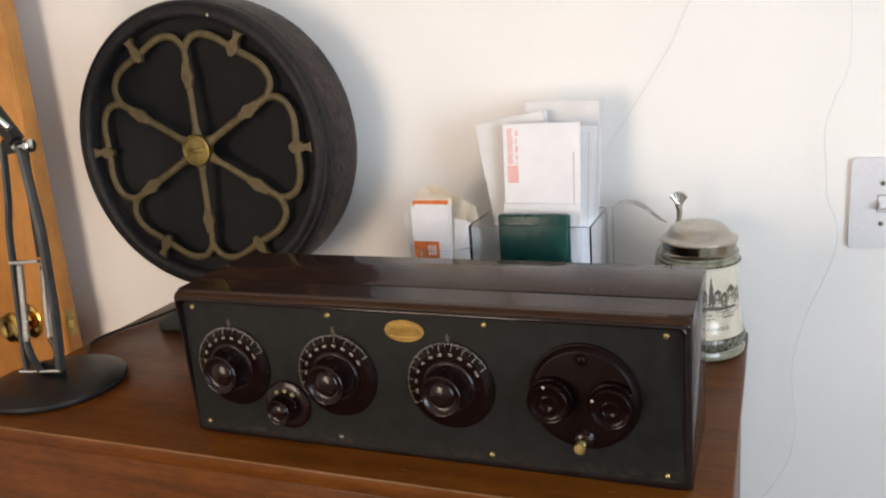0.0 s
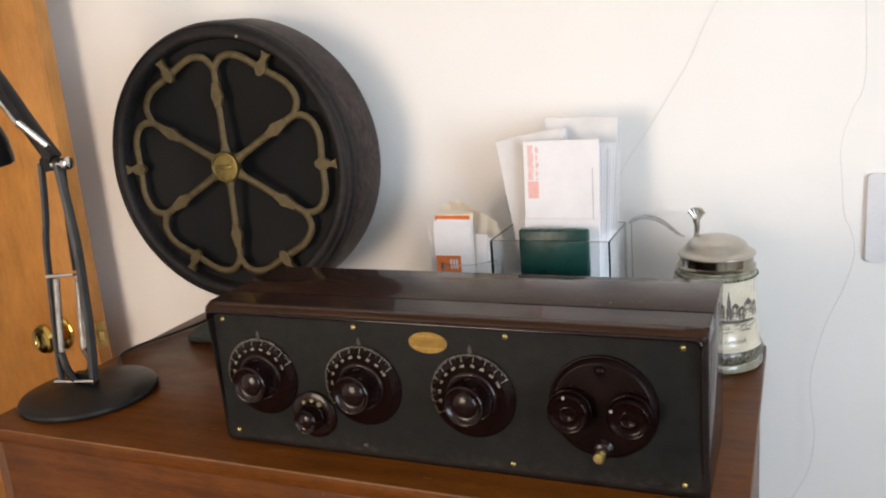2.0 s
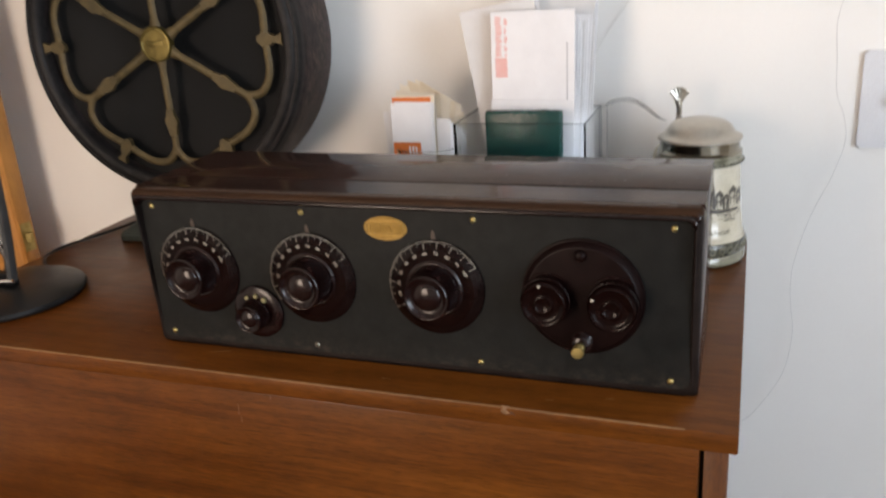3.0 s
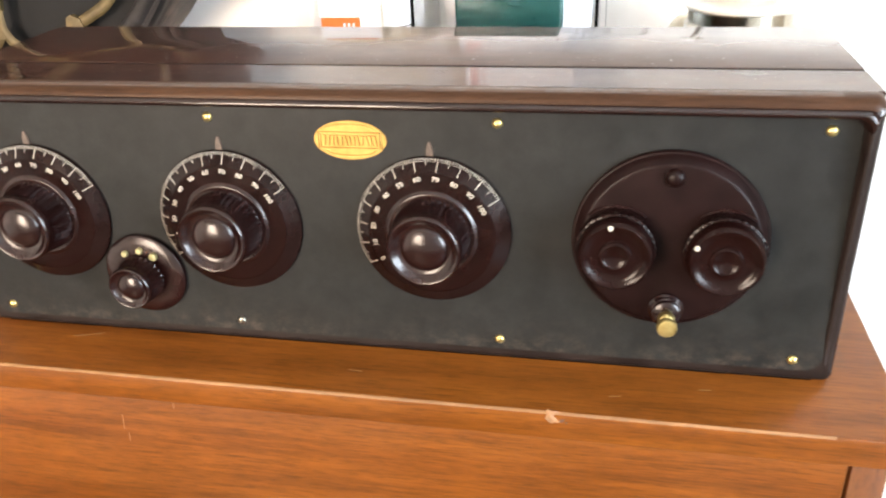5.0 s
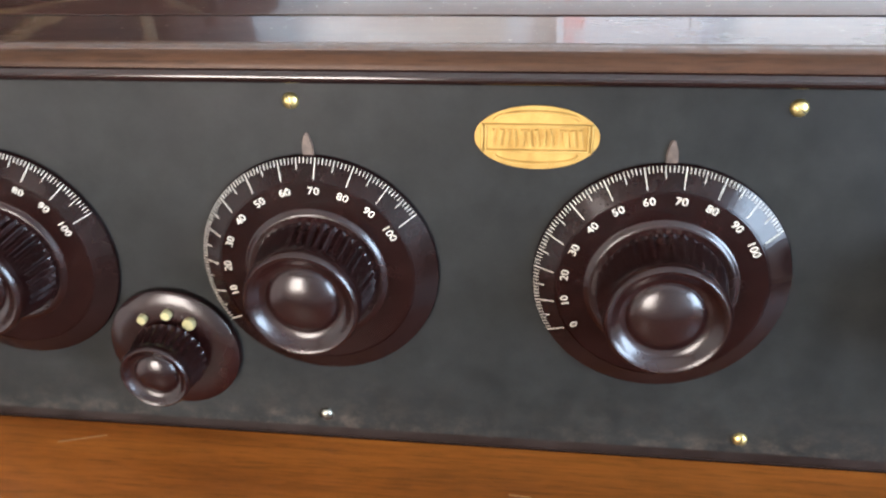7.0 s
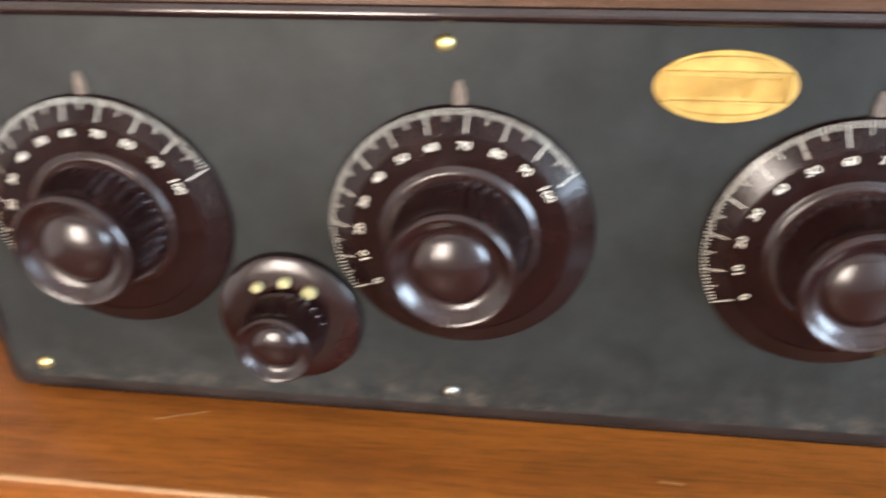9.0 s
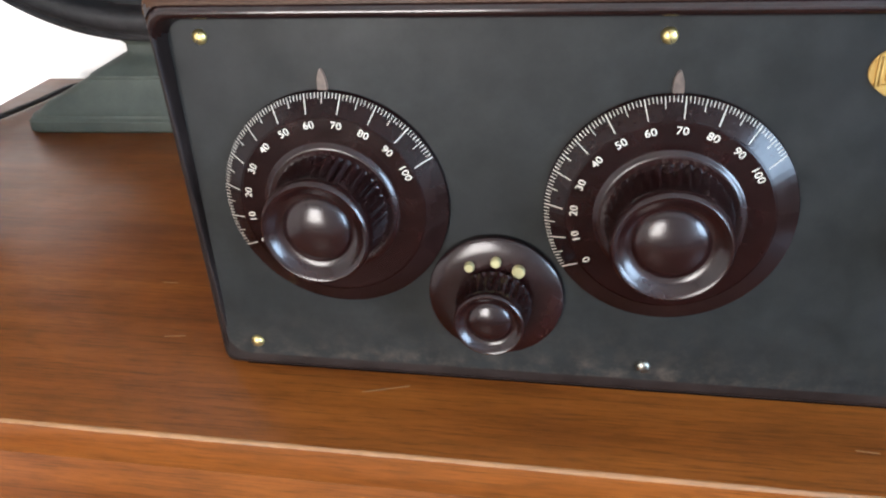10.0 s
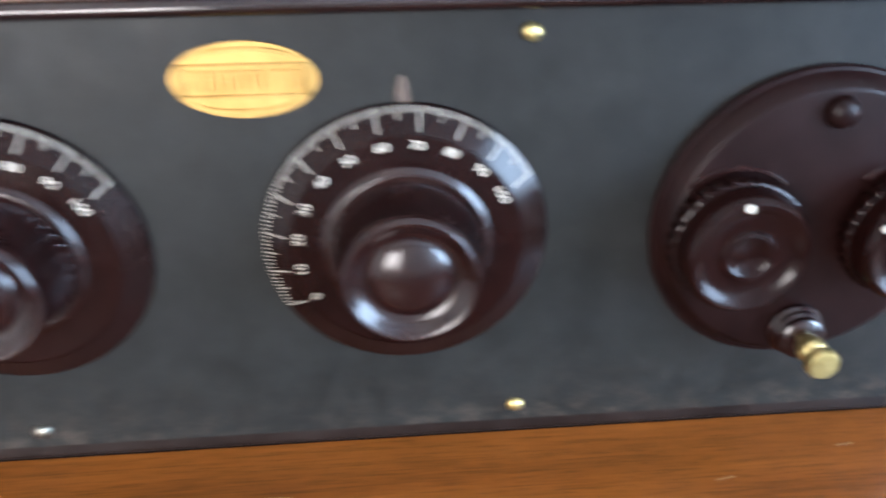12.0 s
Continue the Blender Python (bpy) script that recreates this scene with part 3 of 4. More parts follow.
# ---- radio ----
def radio():
    ob = thing("table_radio", pose(0, 0, DESK), "antique dark mahogany table radio with brown bakelite dials", "radio")
    X0, X1, TOP = -0.2905, 0.3395, 0.1965
    part("cabinet_body", box((X0, 0.0035, 0.0), (X1, 0.166, 0.1800), 0.002, 2), MAHOGANY, ob)
    part("top_board", box((X0, 0.0035, 0.1790), (X1, 0.0481, TOP), 0.0003, 1), MAHOGANY, ob)
    # moulded frame round the panel: a quarter-round that swells from the outer edge to the panel
    outer, inner = rounded(X0, 0.0006, X1, TOP, 0.0060, 8), rounded(X0 + 0.0055, 0.0090, X1 - 0.0090, 0.1815, 0.0095, 8)
    bm, rings = bmesh.new(), []
    # (way in from the outer edge, height of the top rail's profile, height of the flush side rails)
    for f, top_rail, side_rail in ((0, 0, 0), (0, 0.0030, 0.0012), (0.02, 0.0060, 0.0020), (0.06, 0.0085, 0.0026), (0.14, 0.0108, 0.0030), (0.26, 0.0124, 0.0032), (0.40, 0.0132, 0.0032), (0.46, 0.0133, 0.0032), (0.485, 0.0127, 0.0032),
                                   (0.51, 0.0132, 0.0032), (0.56, 0.0146, 0.0032), (0.64, 0.0154, 0.0032), (0.72, 0.0152, 0.0032), (0.80, 0.0140, 0.0032), (0.87, 0.0118, 0.0032), (0.93, 0.0084, 0.0032), (1.0, 0.0045, 0.0031)):
        ring = []
        for (ax, az), (bx, bz) in zip(outer, inner):
            k = min(1, max(0, (az - 0.172) / 0.020))
            ring.append(bm.verts.new((ax + (bx - ax) * f, 0.0036 - side_rail - (top_rail - side_rail) * k, az + (bz - az) * f)))
        rings.append(ring)
    rings.append([bm.verts.new((x, 0.0015, z)) for x, z in inner])
    for one, two in zip(rings, rings[1:]):
        for k in range(len(one)):
            bm.faces.new((one[k], one[(k + 1) % len(one)], two[(k + 1) % len(two)], two[k]))
    rim = bm.copy()
    bmesh.ops.delete(bm, geom=[f for f in bm.faces if f.calc_center_median().z < 0.1755], context="FACES")
    bmesh.ops.delete(rim, geom=[f for f in rim.faces if f.calc_center_median().z >= 0.1755], context="FACES")
    bead = bm.copy()
    bmesh.ops.delete(bm, geom=[f for f in bm.faces if f.calc_center_median().z < 0.1891], context="FACES")
    bmesh.ops.delete(bead, geom=[f for f in bead.faces if f.calc_center_median().z >= 0.1891], context="FACES")
    part("bead", bead, GLOSS_BEAD, ob, "glossy bead along the rail's lower edge", smooth=55)
    rng, wear, rows, n = random.Random(21), bmesh.new(), [], 260
    w = 0.0004
    for k in range(n + 1):
        w = min(0.0012, max(0.00003, w + rng.uniform(-0.00028, 0.00028)))
        x = X0 + 0.016 + (X1 - X0 - 0.040) * k / n
        rows.append([wear.verts.new((x, y, z)) for y, z in ((0.0006 + w, TOP - 0.0001), (0.0004 + 0.7 * w, TOP + 0.00005), (-0.0024, TOP - 0.00018), (-0.0049, TOP - 0.0007), (-0.0054, TOP - 0.0010 - 0.8 * w), (-0.0046, TOP - 0.0014 - w))])
    for one, two in zip(rows, rows[1:]):
        for k in range(len(one)):
            wear.faces.new((one[k], one[(k + 1) % len(one)], two[(k + 1) % len(two)], two[k]))
    part("worn_edge", wear, WORN_BROWN, ob, "lacquer rubbed brown along the top edge")
    part("top_rail", bm, FRAME_WOOD, ob, "rounded mahogany rail over the panel", smooth=55)
    part("panel_rim", rim, EBONY, ob, "dark flush rim round the panel", smooth=55)
    part("base_strip", box((X0 + 0.012, 0.0010, 0.0), (X1 - 0.012, 0.0034, 0.0040), 0.0002, 1), MATT_BLACK, ob, "black strip under the panel")
    # the seam is an open gap; this black filler paints its shade
    part("seam_shade", box((X0 + 0.001, 0.0482, 0.1802), (X1 - 0.001, 0.0520, TOP - 0.0005)), MATT_BLACK, ob, "black strip standing for the shade in the lid's seam", smooth=0)
    lid = box((X0, 0.0521, 0.1815), (X1, 0.168, TOP), 0.0006, 2)
    bmesh.ops.transform(lid, matrix=pose(0, 0.0521, TOP, 0.62) @ pose(0, -0.0521, -TOP), verts=lid.verts)   # it stands slightly proud at the hinge
    part("lid", lid, MAHOGANY, ob, "hinged glossy lid")
    panel = part("front_panel", slab(rounded(X0 + 0.0040, 0.0078, X1 - 0.0075, 0.1822, 0.011), 0.0034, m=pose(0, 0.0034, 0) @ FRONT), PANEL, ob, "faded black hard-rubber front panel")
    dome = [(0.0034, 0), (0.0033, 0.0008), (0.0026, 0.0018), (0.0013, 0.0023), (0, 0.0025)]
    for n, x in enumerate((-0.270, -0.0755, 0.119, 0.3135)):
        for z in (0.016, 0.174):
            s = part("screw", lathe(dome, 20), NICKEL if n == 1 and z < 0.1 else BRASS, panel, "", pose(x, 0, z) @ FRONT)
            part("slot", box((-0.0026, -0.00018, 0.0016), (0.0026, 0.00018, 0.00245)), GAP_SHADE, s, "", pose(0, 0, 0, 0, 0, 37 * n + 400 * z))

    knob_prof = [(0.0270, 0.0080), (0.0268, 0.0096), (0.0260, 0.0140), (0.0250, 0.0190), (0.0241, 0.0228), (0.0236, 0.0247), (0.0236, 0.0256), (0.0241, 0.0272), (0.0246, 0.0292), (0.0245, 0.0316), (0.0239, 0.0335), (0.0228, 0.0343),
                 (0.0218, 0.0340), (0.0206, 0.0328), (0.0186, 0.0308), (0.0168, 0.0298), (0.0155, 0.0296), (0.0150, 0.0301), (0.0144, 0.0308), (0.0125, 0.0319), (0.0098, 0.0330), (0.0065, 0.0338), (0.0030, 0.0342), (0, 0.0343)]

    def fluted(count, low, high, depth):
        """Narrow ribs between hollows, which run out into the lip as a slight scallop."""
        def turned(r, h, a):
            hollow = (0.5 + 0.5 * math.cos(count * a)) ** 0.9
            return r * (1 - depth * hollow) if low < h < high else r * (1 - 0.25 * depth * hollow) if high <= h < high + 0.0016 else r
        return turned

    def dial(x, reading):
        """A tuning dial: bevelled disc with a 0 to 100 scale over half a turn, and a fluted knob."""
        disc = part("dial", lathe([(0.0521, 0), (0.0529, 0.0010), (0.0525, 0.0022), (0.0432, 0.0068), (0.0424, 0.0072), (0.0335, 0.0076), (0.0, 0.0076)], 96),
                    BAKELITE_DULL, ob, "brown bakelite tuning dial with white numbers", pose(x, 0, 0.0985) @ FRONT, 14)
        part("bevel_ring", lathe([(0.0525, 0.0024), (0.0433, 0.0070)], 96), BAKELITE_WORN, disc, "worn bevelled scale ring", smooth=0)
        part("collar", lathe([(0.0320, 0.0074), (0.0312, 0.0077), (0.0304, 0.0084), (0.0296, 0.0091), (0.0288, 0.0094), (0.0279, 0.0092), (0.0270, 0.0090), (0.0, 0.0088)], 72), BAKELITE, disc, "glossy raised collar round the knob")
        part("knob", lathe(knob_prof, 304, shape=fluted(40, 0.0090, 0.0250, 0.066)), BAKELITE, disc, "fluted glossy knob")
        zero = 90 + 1.8 * reading
        slope = math.degrees(math.atan2(0.0070 - 0.0024, 0.0092))
        lie = pose(0.0523, 0, 0.0026) @ pose(0, 0, 0, 0, 180 + slope, 0) @ pose(0, 0, 0, 180, 0, 0)
        fine = bmesh.new()
        for n in range(101):
            w = 0.00017 if n % 10 == 0 else 0.00012
            mark = box((0, -w, -0.0001), (0.0090 if n % 10 == 0 else 0.0050 if n % 5 == 0 else 0.0025, w, 0.00016))
            bmesh.ops.transform(mark, matrix=pose(0, 0, 0, 0, 0, zero - 1.8 * n) @ lie, verts=mark.verts)
            if n % 10 == 0:
                part("scale_mark", mark, MARK_WHITE, disc, "", smooth=0)
                continue
            tmp = bpy.data.meshes.new("scale_mark")
            mark.to_mesh(tmp)
            mark.free()
            fine.from_mesh(tmp)
            bpy.data.meshes.remove(tmp)
        tagged(part("fine_scale", fine, MARK_WHITE, disc, "", smooth=0), kind="stuff")
        for n in range(0, 101, 10):
            a = zero - 1.8 * n
            part("numeral", letters(str(n), 0.0046, pose(0.0394 * math.cos(radians(a)), 0.0394 * math.sin(radians(a)), 0.0074, 0, 0, a - 90) @ Matrix.Diagonal((1.12, 1, 1, 1))), MARK_WHITE, disc, "", smooth=0)
        part("pointer", slab([(-0.0020, 0), (0.0020, 0), (0.0024, 0.0040), (0.0021, 0.0075), (0.0009, 0.0112), (0, 0.0118), (-0.0009, 0.0112), (-0.0021, 0.0075), (-0.0024, 0.0040)], 0.0012, m=pose(x, 0, 0.1488) @ FRONT, bevel=0.0004), POINTER_TAN, panel, "tarnished pointer above the dial")

    dial(-0.2178, 65)
    dial(-0.0705, 68)
    dial(0.0750, 66.4)

    # small tap switch
    tap = part("tap_switch", lathe([(0.0311, 0), (0.0318, 0.0012), (0.0314, 0.0036), (0.0302, 0.0046), (0.0245, 0.0056), (0.0185, 0.0062), (0.0, 0.0062)], 64), BAKELITE, ob, "small bakelite tap switch with brass contacts", pose(-0.1450, 0, 0.0525) @ FRONT)
    part("knob", lathe([(r * 0.66, 0.005 + h * 0.66) for r, h in knob_prof], 224, shape=fluted(28, 0.0110, 0.0215, 0.065)), BAKELITE, tap, "small fluted knob")
    for x, y, r in ((-0.0112, 0.0178, 0.0023), (0.0010, 0.0208, 0.0024), (0.0112, 0.0165, 0.0030)):
        part("contact", lathe([(r, 0.0055), (r, 0.0080), (r * 0.85, 0.0085), (0, 0.0086)], 16, m=pose(x, y, 0)), BRASS_PALE, tap, "brass contact stud")

    # rheostat plate
    plate = part("rheostat_plate", lathe([(0.0605, 0), (0.0609, 0.0022), (0.0602, 0.0034), (0.0590, 0.0036), (0.0586, 0.0042), (0.0550, 0.0094), (0.0542, 0.0099), (0.0530, 0.0100), (0.0, 0.0100)], 96), BAKELITE_MATT, ob,
                 "round bakelite plate with two filament knobs", pose(0.2278, 0, 0.0996) @ FRONT)
    part("rivet", lathe([(0.0060, 0.0098), (0.0059, 0.0112), (0.0053, 0.0128), (0.0040, 0.0140), (0.0022, 0.0146), (0, 0.0148)], 28, m=pose(0, 0.0462, 0)), BAKELITE_MATT, plate)
    small = [(0.0165, 0.0098), (0.0170, 0.0118), (0.0200, 0.0130), (0.0246, 0.0136), (0.0254, 0.0142), (0.0254, 0.0186), (0.0248, 0.0194), (0.0238, 0.0198), (0.0238, 0.0232), (0.0234, 0.0265), (0.0225, 0.0291), (0.0210, 0.0304), (0.0192, 0.0302), (0.0178, 0.0288),
             (0.0148, 0.0280), (0.0104, 0.0281), (0.0096, 0.0292), (0.0080, 0.0295), (0.0068, 0.0285), (0.0, 0.0282)]
    for x, a in ((-0.0330, 100), (0.0325, 152)):
        k = part("filament_knob", lathe(small, 240, shape=fluted(34, 0.0132, 0.0190, 0.055)), BAKELITE_DULL, plate, "scalloped round knob with a white dot", pose(x, 0, 0))
        part("dot", lathe([(0.0017, 0.0300), (0.0016, 0.0307), (0, 0.0309)], 14, m=pose(0.0202 * math.cos(radians(a)), 0.0202 * math.sin(radians(a)), 0)), MARK_WHITE, k)
        arc = [(0.0262 * math.cos(radians(b)), 0.0262 * math.sin(radians(b)), 0.0102) for b in range(48, 133, 6)]
        part("stop_ridge", tube(arc, 0.0011, 6, bm=None), BAKELITE, plate, "", pose(x, 0, 0))
    jack = part("battery_switch", lathe([(0.0112, 0.0098), (0.0112, 0.0120), (0.0100, 0.0132), (0.0100, 0.0150), (0.0090, 0.0160), (0.0090, 0.0185), (0.0076, 0.0196), (0, 0.0196)], 32), BAKELITE, plate, "push-pull battery switch", pose(0.0010, -0.0445, 0))
    part("plunger", lathe([(0.0034, 0.0190), (0.0036, 0.0205), (0.0050, 0.0222), (0.0056, 0.0245), (0.0055, 0.0268), (0.0044, 0.0290), (0.0027, 0.0300), (0.0027, 0.0312), (0.0057, 0.0318), (0.0064, 0.0330), (0.0064, 0.0352), (0.0056, 0.0364), (0.0, 0.0370)], 28), BRASS, jack, "brass plunger")

    # oval plate; its stamped lettering is left as plain bars
    plaque = part("nameplate", slab([(0.0245 * math.cos(2 * math.pi * n / 48), 0.0131 * math.sin(2 * math.pi * n / 48)) for n in range(48)], 0.0009, bevel=0.0004), PLATE_GOLD, panel, "oval stamped brass plate", pose(0.0225, 0, 0.1605) @ FRONT)
    bm = bmesh.new()
    for y in (-0.0053, 0.0053):
        box((-0.0200, y - 0.0005, 0.0006), (0.0200, y + 0.0005, 0.0021), 0.0003, 1, bm)
    for x in (-0.0214, -0.0200, 0.0200, 0.0214):
        box((x - 0.0005, -0.0058, 0.0006), (x + 0.0005, 0.0058, 0.0021), 0.0003, 1, bm)
    part("border", bm, PLATE_GOLD, plaque)
    rng = random.Random(5)
    for n in range(13):
        x, w, tip = -0.0171 + n * 0.00285, rng.uniform(0.0006, 0.0011), rng.uniform(-0.0007, 0.0007)
        part("raised_bar", slab([(x - w - tip, -0.0036), (x + w - tip, -0.0036), (x + w + tip, 0.0036), (x - w + tip, 0.0036)], 0.0023, bevel=0.0004), PLATE_GOLD, plaque)
    bm = bmesh.new()
    for s in (1, -1):
        arc = [(0.0165 * math.sin(u), s * (0.0066 + 0.0040 * math.cos(u) ** 0.8), 0.0009) for u in np.linspace(-1.5, 1.5, 15)]
        tube(arc, 0.0007, 6, bm)
    part("border", bm, PLATE_GOLD, plaque)


radio()


# ---- loudspeaker ----
def loudspeaker():
    ob = thing("loudspeaker", pose(-0.499, 0.348, DESK, 0, 0, 2.5), "round black antique cone loudspeaker with gilt tracery on a green-grey foot", "speaker")
    axis = pose(0, 0, 0.321) @ FRONT
    part("drum", lathe([(0.2165, -0.022), (0.2172, -0.006), (0.2185, 0.0005), (0.2210, 0.0036), (0.2250, 0.0048), (0.2300, 0.0044), (0.2352, 0.0026), (0.2366, 0.0004), (0.2378, 0.0002), (0.2392, 0.0018), (0.2425, 0.0010), (0.2450, -0.003), (0.2462, -0.008), (0.2450, -0.014), (0.2462, -0.018), (0.2478, -0.024), (0.2502, -0.094), (0.2475, -0.106), (0.236, -0.116), (0.218, -0.124), (0.0, -0.134)], 128), DRUM, ob, "worn black painted metal drum", axis)
    part("grille_cloth", lathe([(0.2168, -0.0200), (0.200, -0.0215), (0.10, -0.033), (0.03, -0.041), (0, -0.043)], 64), GRILLE_CLOTH, ob, "dark cloth behind the tracery", axis)
    bm = bmesh.new()
    table = ((0, 0.165), (2.5, 0.178), (6, 0.1880), (11, 0.1925), (17, 0.1925), (24, 0.1885), (30, 0.1865))
    for n in range(6):
        base = 90 + 60 * n
        pts = [(base + a, r) for a, r in table] + [(base + 60 - a, r) for a, r in reversed(table[:-1])]
        curve = smooth_path([(r * math.cos(radians(a)), r * math.sin(radians(a)), -0.004) for a, r in pts], 4)
        tube(curve, 0.0062, 8, bm, 0.5)
        c, s = math.cos(radians(base)), math.sin(radians(base))
        # spoke, its knot and the cusp
        tube([(r * c, r * s, -0.004) for r in (0.020, 0.04, 0.06, 0.10, 0.13, 0.176)], lambda u: 0.0063 + 0.0050 * max(0, 1 - 5 * u), 8, bm, 0.5)
        slab([(-0.018, -0.006), (-0.007, -0.0075), (-0.003, -0.0105), (0.004, -0.0108), (0.010, -0.0085), (0.024, -0.0063), (0.024, 0.0063), (0.010, 0.0085), (0.004, 0.0108), (-0.003, 0.0105), (-0.007, 0.0075), (-0.018, 0.006)], 0.0066, bm, Matrix.Translation((0.121 * c, 0.121 * s, -0.0075)) @ pose(0, 0, 0, 0, 0, base))
        c, s = math.cos(radians(base + 30)), math.sin(radians(base + 30))
        turn = Matrix.Translation((0.190 * c, 0.190 * s, -0.004)) @ pose(0, 0, 0, 0, 0, base + 30)
        slab([(-0.0155, -0.0035), (-0.006, -0.0105), (0.006, -0.0085), (0.0120, -0.005), (0.0180, -0.0052), (0.0265, -0.0088), (0.0256, 0), (0.0265, 0.0088), (0.0180, 0.0052), (0.0120, 0.005), (0.006, 0.0085), (-0.006, 0.0105), (-0.0155, 0.0035)], 0.008, bm, turn @ pose(0, 0, -0.004))
    part("tracery", bm, BRONZE, ob, "dull gilt petal-shaped tracery", axis)
    hub = part("medallion", lathe([(0.0265, -0.008), (0.0275, 0.002), (0.0262, 0.0055), (0.0235, 0.006), (0.0222, 0.0045), (0.0, 0.0052)], 40), GILT, ob, "round gilt medallion", axis)
    part("raised_bar", box((-0.015, -0.004, 0.0045), (0.015, 0.004, 0.0060), 0.0008), GILT, hub)
    part("rivet", lathe([(0.003, 0.0), (0.003, 0.002), (0, 0.003)], 10), NICKEL, ob, "", axis @ pose(0.062, 0.217, 0.007))
    # foot, from stacked rounded steps
    bm = bmesh.new()
    rows = ((0.0, 0.1265, -0.0235, 0.125), (0.0015, 0.1278, -0.0245, 0.125), (0.0100, 0.1275, -0.0245, 0.125), (0.0118, 0.1262, -0.0232, 0.124), (0.0128, 0.1246, -0.0222, 0.123), (0.0150, 0.1240, -0.0218, 0.123), (0.0172, 0.1195, -0.0192, 0.121), (0.024, 0.110, -0.016, 0.117), (0.035, 0.088, -0.011, 0.111),
            (0.0450, 0.0672, -0.0068, 0.105), (0.0462, 0.0672, -0.0075, 0.105), (0.0478, 0.0655, -0.0072, 0.104), (0.0488, 0.0622, -0.0052, 0.102), (0.053, 0.054, 0.000, 0.099), (0.0575, 0.0445, 0.006, 0.094), (0.0602, 0.0380, 0.011, 0.090),
            (0.064, 0.0352, 0.014, 0.088), (0.070, 0.0356, 0.015, 0.087), (0.075, 0.0400, 0.012, 0.088), (0.081, 0.0500, 0.008, 0.090), (0.090, 0.0580, 0.006, 0.092))
    rings = [[bm.verts.new((x, y, z)) for x, y in rounded(-w, y0, w, y1, min(0.012, w * 0.35), 3)] for z, w, y0, y1 in rows]
    for one, two in zip(rings, rings[1:]):
        for k in range(len(one)):
            bm.faces.new((one[k], one[(k + 1) % len(one)], two[(k + 1) % len(two)], two[k]))
    bm.faces.new(rings[0][::-1])
    bm.faces.new(rings[-1])
    part("foot", bm, FOOT_GREEN, ob, "green-grey enamelled stepped foot", smooth=30)


loudspeaker()


# ---- desk lamp ----
def desk_lamp():
    cx, cy = -0.616, 0.075
    ob = thing("desk_lamp", pose(cx, cy, DESK), "black balanced-arm desk lamp with chrome springs", "lamp")
    part("base", lathe([(0, 0), (0.098, 0), (0.1040, 0.002), (0.1055, 0.006), (0.1035, 0.010), (0.091, 0.0145), (0.058, 0.0195), (0.025, 0.022), (0, 0.022)], 72), LAMP_BLACK, ob, "round black weighted base")
    part("bracket", slab(rounded(-0.026, 0, 0.020, 0.020, 0.006), 0.010, m=pose(0, 0.005, 0.019) @ FRONT, bevel=0.001), LAMP_BLACK, ob, "black bracket")

    def bar(pts, r, mat, name, flat=1.0, label=""):
        return part(name, tube(smooth_path([(x - cx, y - cy, z - DESK) for x, y, z in pts], 5), r, 8, flat=flat, up=(0, 1, 0)), mat, ob, label)

    bar([(-0.666, 0.07, 0.926), (-0.660, 0.07, 0.995), (-0.650, 0.07, 1.075), (-0.641, 0.07, 1.148), (-0.631, 0.07, 1.188), (-0.624, 0.07, 1.230), (-0.618, 0.07, 1.276)], 0.0042, LAMP_GREY, "lower_arm", 1.5, "grey enamelled lower arm")
    bar([(-0.596, 0.07, 0.930), (-0.586, 0.07, 1.000), (-0.581, 0.07, 1.075), (-0.579, 0.07, 1.112), (-0.578, 0.07, 1.155), (-0.581, 0.07, 1.206), (-0.585, 0.07, 1.272)], 0.0056, LAMP_GREY, "lower_arm", 1.5, "grey enamelled lower arm")
    bar([(-0.601, 0.08, 1.108), (-0.596, 0.08, 1.180), (-0.588, 0.08, 1.268)], 0.0045, LAMP_BLACK, "tie_rod", 1.3)
    bar([(-0.644, 0.06, 0.976), (-0.638, 0.06, 0.950), (-0.630, 0.065, 0.928)], 0.0060, LAMP_BLACK, "spring_anchor")
    bar([(-0.614, 0.08, 0.978), (-0.606, 0.08, 0.955), (-0.612, 0.075, 0.928)], 0.0060, LAMP_BLACK, "spring_anchor")
    bar([(-0.644, 0.062, 1.101), (-0.586, 0.062, 1.106)], 0.0030, CHROME, "cross_pin", 1.0, "chrome cross pin")
    bar([(-0.672, 0.062, 0.924), (-0.587, 0.062, 0.932)], 0.0030, CHROME, "cross_pin", 1.0, "chrome cross pin")

    def spring(a, b, name="spring"):
        a, b = Vector(a) - Vector((cx, cy, DESK)), Vector(b) - Vector((cx, cy, DESK))
        way = (b - a).normalized()
        u = way.cross(Vector((0, 1, 0))).normalized()
        w = way.cross(u)
        turns, pts = 46, []
        for n in range(turns * 8 + 1):
            t = n / (turns * 8)
            p = 2 * math.pi * turns * t
            pts.append(a.lerp(b, t) + (u * math.cos(p) + w * math.sin(p)) * 0.0046)
        part(name, tube(pts, 0.00105, 5, up=way), CHROME, ob, "chrome coil spring")

    spring((-0.644, 0.062, 0.978), (-0.625, 0.062, 1.098))
    spring((-0.614, 0.078, 0.980), (-0.597, 0.078, 1.100))
    part("pivot_bolt", lathe([(0, -0.014), (0.0075, -0.014), (0.0075, -0.009), (0.005, -0.008), (0.005, 0.008), (0.0095, 0.009), (0.0095, 0.016), (0.007, 0.018), (0, 0.018)], 20), CHROME, ob, "chrome pivot bolt", pose(-0.579 - cx, 0.07 - cy, 1.274 - DESK) @ pose(0, 0, 0, 0, 90, 0))
